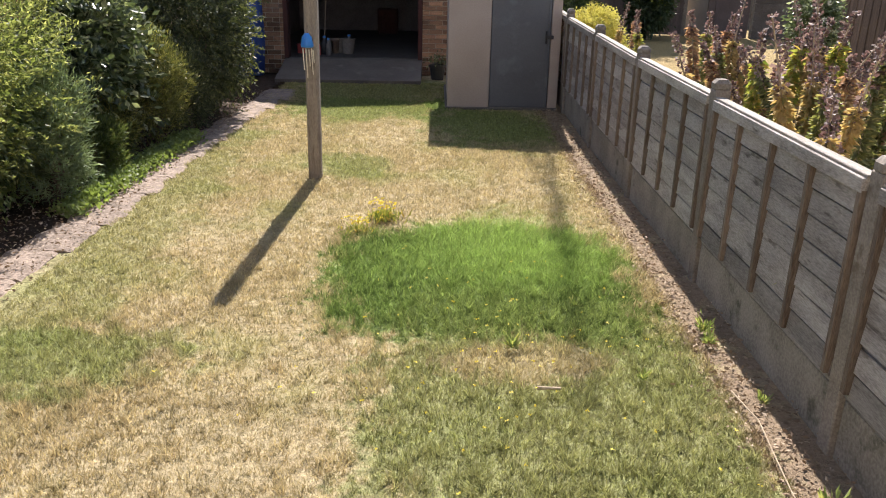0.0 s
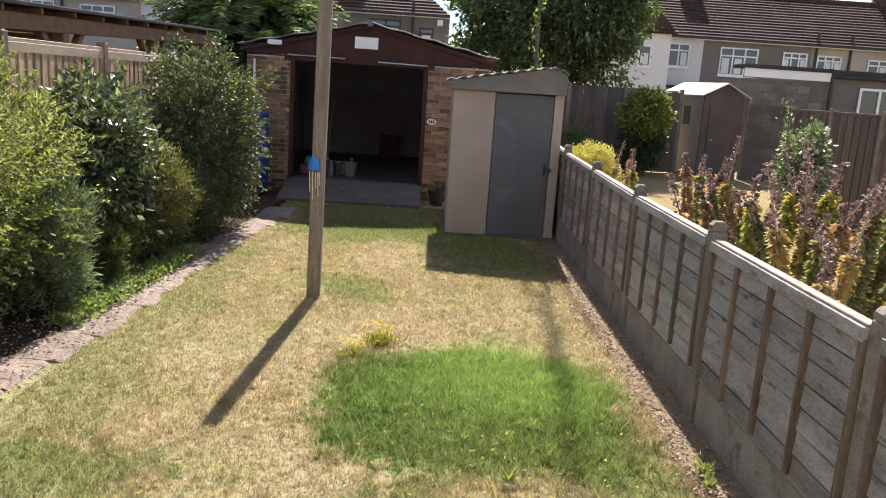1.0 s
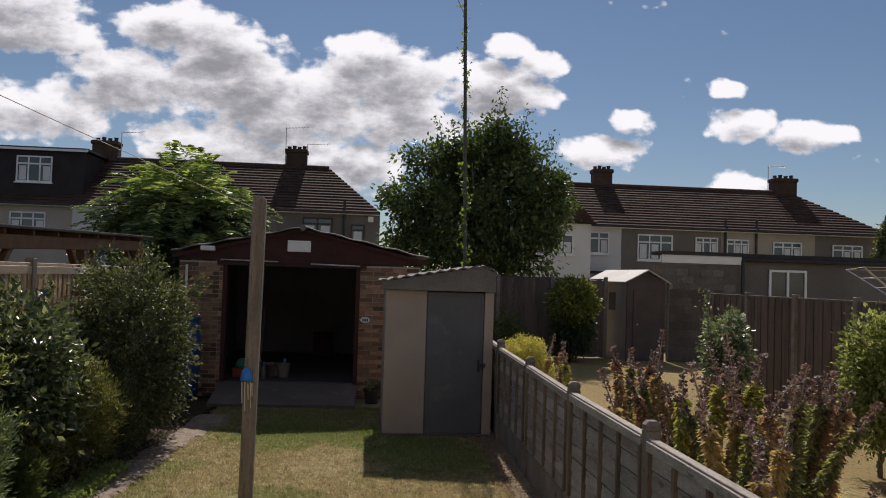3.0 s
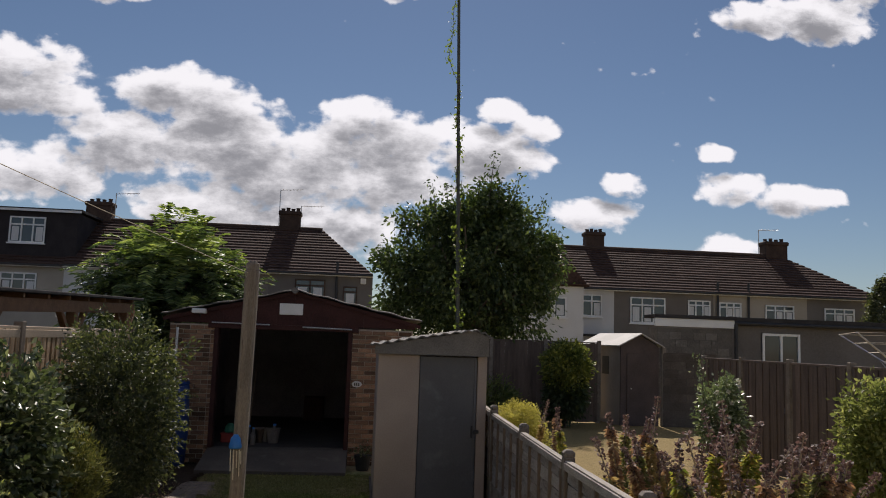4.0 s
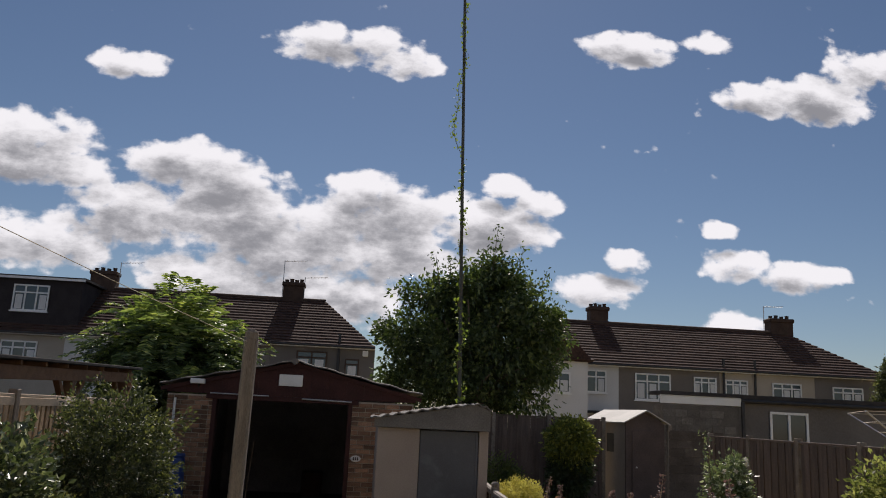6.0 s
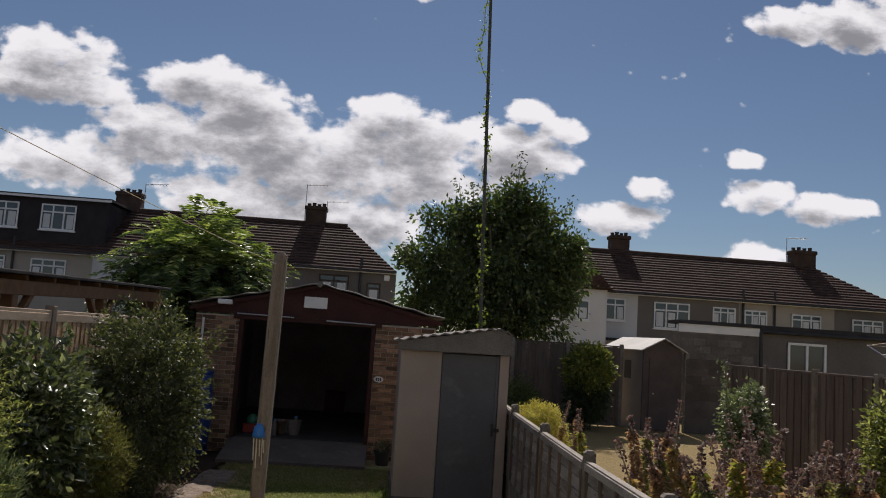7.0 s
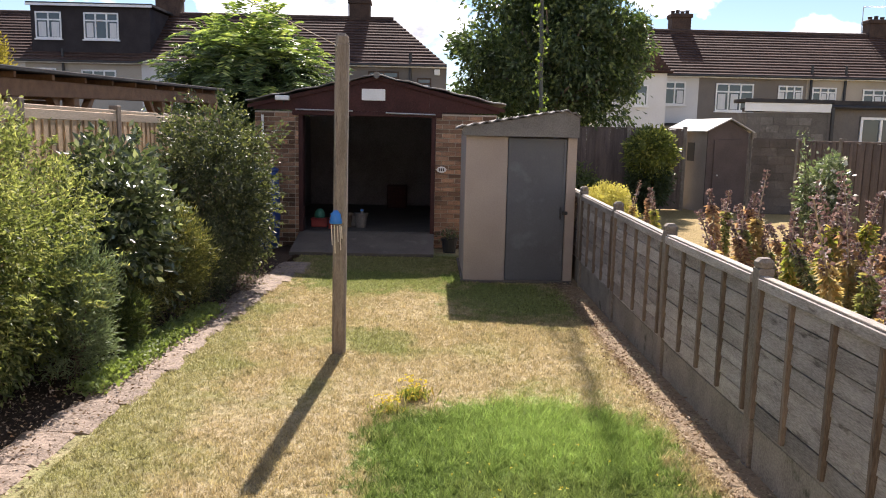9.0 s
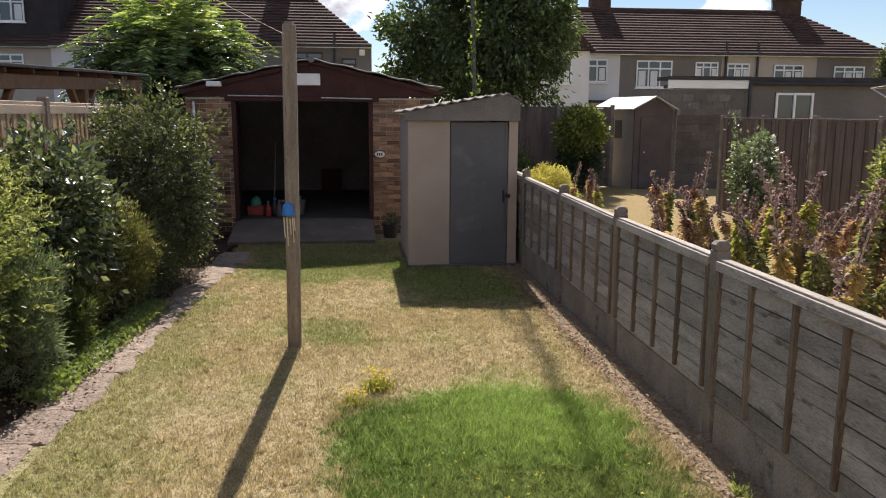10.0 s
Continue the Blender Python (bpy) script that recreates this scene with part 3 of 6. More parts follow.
def limbs(centre, radii, base_r, count, seed, bm=None, height=None):
    """Tapered trunk with limbs that reach into the crown (base at the origin)."""
    rng = random.Random(seed)
    bm = bm or bmesh.new()
    top = Vector(centre)
    h = height or top.z * 0.55
    fork = Vector((top.x * 0.3, top.y * 0.3, h))
    cyl((0, 0, -0.05), fork, base_r, base_r * 0.7, 10, bm)
    for i in range(count):
        a = 2 * math.pi * (i + rng.random() * 0.6) / count
        e = rng.uniform(0.1, 0.9)
        tip = top + Vector((radii[0] * 0.75 * math.cos(a) * (1 - e * 0.4), radii[1] * 0.75 * math.sin(a) * (1 - e * 0.4), radii[2] * (e * 1.3 - 0.55)))
        mid = fork.lerp(tip, 0.5) + Vector((0, 0, 0.1 * radii[2]))
        cyl(fork, mid, base_r * 0.45, base_r * 0.28, 7, bm)
        cyl(mid, tip, base_r * 0.28, base_r * 0.08, 6, bm)
    return bm


def sprigs(name, centre, radii, count, length, size, material, seed, slim=0.35, per=16, lift=0.5, low=-0.2):
    """Leafy shoots that stand out of a shrub's skin."""
    rng = np.random.default_rng(seed)
    d = unit(rng.normal(size=(count * 3, 3)))
    d = d[d[:, 2] > low][:count]
    P, A = [], []
    for v in d:
        base = v * np.array(radii) * rng.uniform(0.82, 1.0) + np.array(centre)
        way = v + rng.normal(size=3) * 0.35 + np.array((0, 0, lift))
        way /= np.linalg.norm(way)
        ln = length * rng.uniform(0.5, 1.3)
        for j in range(per):
            f = (j + 1) / per
            P.append(base + way * ln * f + np.array((0, 0, -0.25 * ln * f * f)) + rng.normal(size=3) * size * 0.18)
            A.append(way * 0.7 + rng.normal(size=3) * 0.7)
    return (name, leaves(name, np.array(P), np.array(A), size, material, slim, rng))


def shrub(name, at, centre, radii, crowns, label, category="shrub", stems=7, stem_r=0.02, group=""):
    t = thing(name, at, label, category, group)
    part("woody_stem", limbs(centre, radii, stem_r * 1.6, stems, sum(ord(ch) for ch in label) % 97, height=max(0.08, centre[2] * 0.25)), M_BARK, t)
    for nm, me in crowns:
        put_mesh(nm, me, t)
    return t


# ---- ground ----
def build_ground():
    def axis(fine):
        far = [2500, 600, 200, 90, 50]
        return np.array(fine[0] - np.array(far), dtype=float).tolist() + fine + (fine[-1] + np.array(far[::-1])).tolist()
    xs, ys = axis([x * 0.3 for x in range(-30, 35)]), axis([y * 0.3 for y in range(-6, 90)])
    verts = np.array([(x, y, 0.0) for y in ys for x in xs])
    inner = (verts[:, 0] > -2.5) & (verts[:, 0] < 1.2) & (verts[:, 1] < 13)
    verts[:, 2] = [0.006 * noise.noise(Vector((v[0] * 0.9, v[1] * 0.9, 2))) * k - 0.01 for v, k in zip(verts, inner)]
    nx = len(xs)
    f = np.array([(j * nx + i, j * nx + i + 1, (j + 1) * nx + i + 1, (j + 1) * nx + i) for j in range(len(ys) - 1) for i in range(nx - 1)])
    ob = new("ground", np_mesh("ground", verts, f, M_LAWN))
    tagged(ob, "dry straw-coloured lawn with a greener patch and bare earth", "ground", kind="structure")


def ell(x, y, cx, cy, rx, ry):
    return 1 - np.hypot((x - cx) / rx, (y - cy) / ry)


def build_grass():
    rng = np.random.default_rng(5)
    n = 480000
    x = rng.uniform(-2.52, 1.35, n)
    y = 2.4 + 11.75 * rng.random(n) ** 1.55
    y[:60000] = rng.uniform(-1.9, 2.4, 60000)
    wob = np.array([noise.noise(Vector((a * 1.7, b * 1.7, 0))) for a, b in zip(x, y)])
    lush = 1 - np.hypot(((x - 0.24) / 1.08) ** 2, ((y - 6.08) / 1.0) ** 2) + 0.6 * wob > 0.1
    mid = (1 - np.hypot(((x - 0.52) / 0.88) ** 2, ((y - 4.35) / 1.35) ** 2) + 0.8 * wob > 0.1) | (ell(x, y, -2.0, 4.8, 0.7, 0.7) + wob > 0.1) | (ell(x, y, 0.0, 12.2, 0.35, 0.5) > 0)
    tufts = rng.uniform((-2.5, 2.6), (1.3, 9.5), (420, 2))
    tufts = tufts[(ell(tufts[:, 0], tufts[:, 1], 0.35, 5.2, 1.3, 2.6) > 0) | (rng.random(420) < 0.25)]
    tall = rng.normal((0.5, 6.45), (0.34, 0.36), (260, 2))
    tufts = np.concatenate([tufts, tall[(tall[:, 1] < 7.1) & (tall[:, 0] < 1.2)]])
    k = 26
    tx, ty = (np.repeat(tufts, k, 0) + rng.normal(size=(len(tufts) * k, 2)) * 0.022).T
    x, y = np.concatenate([x, tx]), np.concatenate([y, ty])
    m, n = len(tx), len(x)
    lush, mid = np.concatenate([lush, np.zeros(m, bool)]), np.concatenate([mid, np.zeros(m, bool)])
    h = np.where(lush, 0.032, np.where(mid, 0.020, 0.010)) * rng.uniform(0.4, 1.6, n)
    lump = np.array([noise.noise(Vector((p * 13, q * 13, 2.0))) for p, q in zip(x, y)])
    h *= np.clip(1.0 + 2.1 * lump, 0.25, 2.6)
    h[-m:] = rng.uniform(0.02, 0.055, m) * np.where(ell(tx, ty, 0.5, 6.45, 0.85, 0.75) > 0, 1.5, 1.0)
    w = np.where(lush, 0.006, 0.0055) * (0.7 + np.maximum(y, 0) * 0.09)
    a = rng.uniform(0, 2 * np.pi, n)
    lean = rng.uniform(0.2, 1.9, n)
    b = rng.uniform(0, 2 * np.pi, n)
    base = np.stack([x, y, np.full(n, -0.012)], 1)
    s = np.stack([np.cos(a) * w / 2, np.sin(a) * w / 2, np.zeros(n)], 1)
    tip = base + np.stack([np.cos(b) * lean * h, np.sin(b) * lean * h, h + 0.01], 1)
    verts = np.stack([base - s, base + s, tip], 1).reshape(-1, 3)
    ob = new("lawn_grass", np_mesh("lawn_grass", verts, np.arange(3 * n).reshape(-1, 3), M_BLADE))
    tagged(ob, "short dry lawn grass, longer and green in one patch", "grass", kind="stuff")


build_ground()
build_grass()


# ---- fence between the gardens ----
FX, PITCH, POST0 = 1.62, 1.87, 4.21


def build_fence():
    t = thing("garden_fence", (FX, POST0 - 2 * PITCH, 0), "low weathered timber lap-panel fence with concrete posts", "fence")
    pbm = box(-0.046, -0.05, -0.05, 0.046, 0.05, 1.20, 0.006)
    box(-0.049, -0.053, 1.185, 0.049, 0.053, 1.258, 0.022, pbm)
    post = mesh_of("post", pbm, M_POST)
    board = mesh_of("gravel_board", box(-0.022, 0.055, -0.05, 0.022, PITCH - 0.055, 0.27, 0.006), M_GRAVELBOARD)
    random.seed(11)
    slat_meshes = []
    for k in range(6):
        bm = bmesh.new()
        nseg, yl = 12, PITCH - 0.13
        rows = []
        for i in range(nseg + 1):
            y = 0.065 + yl * i / nseg
            w = 0.008 * noise.noise(Vector((y * 1.7, k * 5.0, 0))) + 0.003 * noise.noise(Vector((y * 7, k * 3.0, 4)))
            rows.append([bm.verts.new(c) for c in ((-0.044, y, w), (-0.036, y, 0.1055), (-0.022, y, 0.1055), (-0.022, y, 0.135), (-0.012, y, 0.135), (-0.023, y, w + 0.002))])
        for a, b in zip(rows, rows[1:]):
            for j in range(6):
                bm.faces.new((a[j], a[(j + 1) % 6], b[(j + 1) % 6], b[j]))
        bm.faces.new(rows[0]), bm.faces.new(rows[-1][::-1])
        bmesh.ops.recalc_face_normals(bm, faces=bm.faces)
        slat_meshes.append(mesh_of("slat", bm, M_SLAT))
    batten = mesh_of("batten", box(-0.066, -0.016, 0.315, -0.030, 0.016, 1.108, 0.003), M_BATTEN)
    rail = mesh_of("rail", box(-0.068, 0.06, 1.095, -0.012, PITCH - 0.06, 1.155, 0.003), M_SLAT)
    foot = mesh_of("rail", box(-0.030, 0.06, 0.275, -0.012, PITCH - 0.06, 0.33, 0.003), M_SLAT)
    cap = mesh_of("cap", box(-0.056, 0.056, 1.156, 0.000, PITCH - 0.056, 1.170, 0.003), M_CAP)
    rise = (0, 0, 0, 0, 0, 0.025, 0.06, 0.09)
    for i in range(8):
        y = i * PITCH
        put_mesh("post", post, t, m=pose(random.uniform(-.004, .004), y, rise[i] + random.uniform(-.008, .008), random.uniform(-.5, .5), random.uniform(-.7, .7), 0))
        if i == 7:
            break
        put_mesh("gravel_board", board, t, m=pose(0, y, rise[i], math.degrees(math.atan((rise[i + 1] - rise[i]) / PITCH))))
        panel = new("panel")
        panel.parent = t
        panel.matrix_basis = pose(0, y, rise[i] + random.uniform(-0.006, 0.006), random.uniform(-0.25, 0.25) + math.degrees(math.atan((rise[i + 1] - rise[i]) / PITCH)), 0, 0)
        for r in range(7):
            put_mesh("slat", random.choice(slat_meshes), panel, m=pose(0, 0, 0.305 + r * 0.116, random.uniform(-0.3, 0.3), 0, 0))
        for f in (0.045, 0.27, 0.5, 0.73, 0.955):
            put_mesh("batten", batten, panel, m=pose(0, f * PITCH + random.uniform(-.012, .012), 0, random.uniform(-0.5, 0.5), 0, 0))
        put_mesh("rail", rail, panel), put_mesh("rail", foot, panel), put_mesh("cap", cap, panel)


build_fence()


# ---- clothes pole ----
def build_pole():
    t = thing("clothes_pole", (-1.16, 8.42, 0), "weathered timber clothes pole standing in the lawn", "post")
    bm = box(-0.058, -0.058, -0.1, 0.058, 0.058, 2.70, 0.02)
    box(-0.055, -0.055, 2.66, 0.055, 0.055, 2.77, 0.028, bm)
    for v in bm.verts:
        v.co.x += 0.008 * noise.noise(Vector((0, 1, v.co.z)))
    bmesh.ops.transform(bm, matrix=pose(0, 0, 0, 0, 0.5, 0), verts=bm.verts)
    part("shaft", bm, M_POLE, t)
    cleat = lathe([(0.052, 1.16), (0.056, 1.175), (0.05, 1.2), (0.044, 1.225), (0.042, 1.245), (0.026, 1.262), (0.018, 1.275)], 12)
    bmesh.ops.transform(cleat, matrix=pose(-0.02, -0.068, 0), verts=cleat.verts)
    part("line_winder", cleat, M_BLUE, t, "bright blue plastic line winder", round_shade=True)
    for x, z0, z1 in ((-0.055, 0.97, 1.15), (-0.03, 0.9, 1.15), (-0.004, 1.0, 1.14), (0.018, 0.93, 1.15), (0.03, 1.03, 1.14)):
        part("cord_end", cyl((x, -0.085, z1), (x + 0.006, -0.078, z0), 0.0055, 0.0045, 7), M_CORD, t, "cream hanging cord end")
    part("hook", cyl((-0.02, -0.07, 2.62), (-0.02, -0.12, 2.66), 0.008, None, 6), M_METAL, t)
    line = thing("washing_line", (-1.16, 8.38, 2.66), "thin pale washing line tied to the pole", "line")
    a, b = Vector((0, 0, 0)), Vector((-2.9, -10.3, 1.3))
    pts = [a.lerp(b, i / 24) - Vector((0, 0, 0.12 * 4 * (i / 24) * (1 - i / 24))) for i in range(25)]
    part("cord", tube(pts, 0.0024), M_CORD, line)


build_pole()


# ---- shed ----
def build_shed():
    t = thing("garden_shed", (0.08, 11.95, 0), "beige sectional shed with a closed grey door on the lawn", "shed")
    W, D = 1.455, 1.9
    part("wall_panel", box(0, 0, 0.0, 0.55, 0.05, 1.93, 0.006), M_SHEDWALL, t)
    part("wall_panel", box(1.33, 0, 0.0, W, 0.05, 1.93, 0.006), M_SHEDWALL, t)
    part("side_wall", box(0.004, 0.052, 0, 0.05, D, 2.0), M_SHEDWALL, t)
    part("side_wall", box(W - 0.05, 0.052, 0, W - 0.004, D, 2.1), M_SHEDWALL, t)
    part("back_wall", box(0.05, D - 0.05, 0, W - 0.05, D - 0.004, 2.0), M_SHEDWALL, t)
    bm = box(0.556, 0.012, 0.03, 1.324, 0.05, 1.915, 0.006)
    door = part("door", bm, M_SHEDDOOR, t, "slate grey painted door")
    part("door_edge", box(1.285, 0.000, 0.05, 1.318, 0.012, 1.9, 0.003), M_SHEDDOOR, door)
    part("door_handle", box(1.255, -0.03, 0.86, 1.275, 0.012, 1.02, 0.006), M_BLACK, door, "black metal handle")
    part("latch", box(1.29, -0.025, 0.92, 1.36, -0.001, 0.965, 0.004), M_BLACK, door, "black hasp and padlock")
    fascia = [(-0.05, 1.932), (W + 0.005, 1.932), (W + 0.005, 2.195), (1.28, 2.265), (1.1, 2.235), (-0.05, 2.035)]
    part("fascia", prism(fascia, -0.09, -0.05), M_SHEDROOF, t, "grey corrugated roof end piece")
    # two wavy roof slopes
    def slope(x0, z0, x1, z1, n, name):
        bm = bmesh.new()
        rows = []
        for j in range(13):
            y = -0.12 + (D + 0.2) * j / 12
            row = []
            for i in range(n + 1):
                f = i / n
                row.append(bm.verts.new((x0 + (x1 - x0) * f, y, z0 + (z1 - z0) * f + 0.014 * math.sin(f * n * math.pi / 2) + 0.01 * math.sin(j * 2.1 + f * 3))))
            rows.append(row)
        for a, b in zip(rows, rows[1:]):
            for i in range(n):
                bm.faces.new((a[i], a[i + 1], b[i + 1], b[i]))
        top = bmesh.ops.extrude_face_region(bm, geom=bm.faces[:])
        bmesh.ops.translate(bm, vec=(0, 0, 0.02), verts=[v for v in top["geom"] if isinstance(v, bmesh.types.BMVert)])
        bmesh.ops.recalc_face_normals(bm, faces=bm.faces)
        part(name, bm, M_SHEDROOF, t, "corrugated cement roof sheet")
    slope(-0.09, 2.03, 1.27, 2.262, 36, "roof_sheet")
    slope(1.27, 2.262, W + 0.02, 2.195, 8, "roof_sheet")
    part("base_plate", box(-0.03, -0.03, -0.03, W, D, 0.028, 0.006), M_CONCRETE, t)


build_shed()


# ---- garage ----
GY = 15.0


def build_garage():
    t = thing("brick_garage", (-1.3, GY, 0), "brick garage with a maroon gable and open dark doorway", "garage")
    L, R, OL, OR, H, D = -2.04, 2.02, -1.31, 0.99, 2.27, 5.4   # local x of walls and doorway
    mort = []
    for name, a, b in (("wall", L, OL), ("wall", OR, R)):
        mort.append(part(name, box(a + 0.004, 0.012, 0, b - 0.004, 0.215, H), M_MORTAR, t, "multicoloured yellow and brown brick pier"))
    part("wall", box(L, 0.22, 0, L + 0.11, D, H), M_BRICK, t)
    part("wall", box(R - 0.11, 0.22, 0, R, D, H), M_BRICK, t)
    part("back_wall", box(L + 0.11, D - 0.11, 0, R - 0.11, D, 2.7), M_DARKWALL, t, "grey block back wall")
    part("lining", box(L + 0.112, 0.22, 0.25, L + 0.13, D - 0.11, H), M_DARKWALL, t)
    part("lining", box(R - 0.13, 0.22, 0.25, R - 0.112, D - 0.11, H), M_DARKWALL, t)
    part("garage_floor", box(L + 0.11, 0.22, 0.0, R - 0.11, D - 0.11, 0.25), M_DARKFLOOR, t)
    part("door_frame", box(OL, 0.0, 0.25, OL + 0.07, 0.219, H - 0.06, 0.004), M_MAROON, t)
    part("door_frame", box(OR - 0.07, 0.0, 0.25, OR, 0.219, H - 0.06, 0.004), M_MAROON, t)
    part("lintel", box(OL - 0.1, -0.03, H - 0.06, OR + 0.1, 0.1, H + 0.02, 0.006), M_MAROON, t)
    part("door_track", cyl((0.15, -0.045, H + 0.0), (0.98, -0.045, H - 0.015), 0.014, None, 8), M_METAL, t, "pale steel tube over the doorway")
    part("door_track", cyl((-1.35, -0.045, H + 0.03), (-0.4, -0.045, H + 0.02), 0.012, None, 8), M_METAL, t)
    apex = 2.86
    # maroon gable boards
    def top(x):
        return H + 0.1 + (apex - H - 0.12) * (1 - abs(x) / 2.05)
    nb = 14
    for i in range(nb):
        x0, x1 = -2.05 + 4.1 * i / nb, -2.05 + 4.1 * (i + 1) / nb - 0.0015
        prof = [(x0, H + 0.022), (x1, H + 0.022), (x1, top(x1))] + ([(0.0, top(0))] if x0 < 0 < x1 else []) + [(x0, top(x0))]
        part("gable_board", prism(prof, -0.02, 0.03 + 0.004 * (i % 2)), M_MAROON, t)
    part("plaque", box(-0.25, -0.045, 2.47, 0.14, -0.022, 2.66, 0.006), M_WHITE, t, "blank white plaque")
    # corrugated roof, two slopes
    for s in (-1, 1):
        bm = bmesh.new()
        rows = []
        for j in range(48):
            y = -0.14 + (D + 0.28) * j / 47
            rows.append([bm.verts.new((s * 2.16 * f, y, apex + 0.02 - (apex - H - 0.13) * f + 0.012 * math.sin(f * 26 + s) + 0.012 * math.sin(j * 1.9))) for f in [i / 20 for i in range(21)]])
        for a, b in zip(rows, rows[1:]):
            for i in range(20):
                bm.faces.new((a[i], a[i + 1], b[i + 1], b[i]))
        up = bmesh.ops.extrude_face_region(bm, geom=bm.faces[:])
        bmesh.ops.translate(bm, vec=(0, 0, 0.018), verts=[v for v in up["geom"] if isinstance(v, bmesh.types.BMVert)])
        bmesh.ops.recalc_face_normals(bm, faces=bm.faces)
        part("roof_sheet", bm, M_SHEET, t, "corrugated cement roof sheets")
        part("barge_board", prism([(0, apex - 0.05), (s * 2.14, H + 0.04), (s * 2.14, H + 0.10), (0, apex + 0.01)], -0.07, -0.035), M_MAROON, t)
    part("ridge_cap", cyl((0, -0.16, apex + 0.02), (0, D + 0.16, apex + 0.02), 0.055, None, 10), M_SHEET, t)
    sl = part("security_light", box(-1.05 - 0.62, -0.16, 2.44, -0.82 - 0.62, -0.03, 2.52, 0.012), M_WHITE, t, "white outdoor floodlight")
    part("bracket", cyl((-1.55, -0.03, 2.44), (-1.55, 0.0, 2.36), 0.015, None, 8), M_BLACK, sl)
    part("downpipe", cyl((-1.9, -0.04, 1.2), (-1.9, -0.04, 2.2), 0.022, None, 8), M_WHITE, t, "pale thin downpipe")
    # bricks of both piers
    random.seed(21)
    full = mesh_of("brick", box(-0.106, -0.012, -0.031, 0.106, 0.05, 0.031, 0.004), M_BRICK)
    half = mesh_of("brick", box(-0.050, -0.012, -0.031, 0.050, 0.05, 0.031, 0.004), M_BRICK)
    for wall, a, b in zip(mort, (L, OR), (OL, R)):
        for c in range(30):
            z = 0.035 + c * 0.075
            if z > H - 0.02:
                break
            x = a + (0.112 if c % 2 == 0 else 0.056)
            first = c % 2 == 1
            while x < b - 0.03:
                me = full
                if first:
                    me, step = half, 0.167
                elif x + 0.108 > b:
                    me, step, x = half, 0.2, min(x - 0.056, b - 0.052)
                else:
                    step = 0.225
                put_mesh("brick", me, wall, m=pose(x, 0.006 + random.uniform(-0.003, 0.003), z, 0, random.uniform(-0.4, 0.4), 0))
                x += step
                first = False
            gap = b - (x - step + (0.106 if me is full else 0.050)) - 0.008
            if gap > 0.03:
                put_mesh("brick", half, wall, m=pose(b - gap / 2 + 0.002, 0.006, z) @ Matrix.Diagonal((gap / 0.1, 1, 1, 1)))
    # number plate
    n = thing("number_plate", (-1.3 + 1.10, GY - 0.014, 1.345), "oval white enamel plate on the brick pier", "sign")
    bm = lathe([(0.07, 0), (0.085, 0.004), (0.085, 0.012), (0.078, 0.016)], 24)
    bmesh.ops.transform(bm, matrix=pose(0, 0, 0, 90, 0, 0) @ Matrix.Diagonal((1, 0.62, 1, 1)), verts=bm.verts)
    part("plate", bm, M_WHITE, n)
    for x in (-0.034, 0.0, 0.034):
        part("bar", box(x - 0.011, -0.021, -0.024, x + 0.011, -0.0165, 0.024, 0.002), M_BLACK, n, "black bar")
    # sloping concrete apron before the door
    a = thing("concrete_ramp", (-1.44, GY, 0), "worn concrete ramp before the garage door", "ramp", kind="structure")
    bm = bmesh.new()
    pr = [(-1.0, -0.04), (0.22, -0.04), (0.22, 0.245), (-0.05, 0.235), (-1.0, 0.045)]
    va = [bm.verts.new((-1.16, y, z)) for y, z in pr]
    vb = [bm.verts.new((1.13, y, z)) for y, z in pr]
    bm.faces.new(va), bm.faces.new(vb[::-1])
    for i in range(5):
        bm.faces.new((va[i], vb[i], vb[(i + 1) % 5], va[(i + 1) % 5]))
    bmesh.ops.recalc_face_normals(bm, faces=bm.faces)
    part("slab", bm, M_CONCRETE, a)


build_garage()


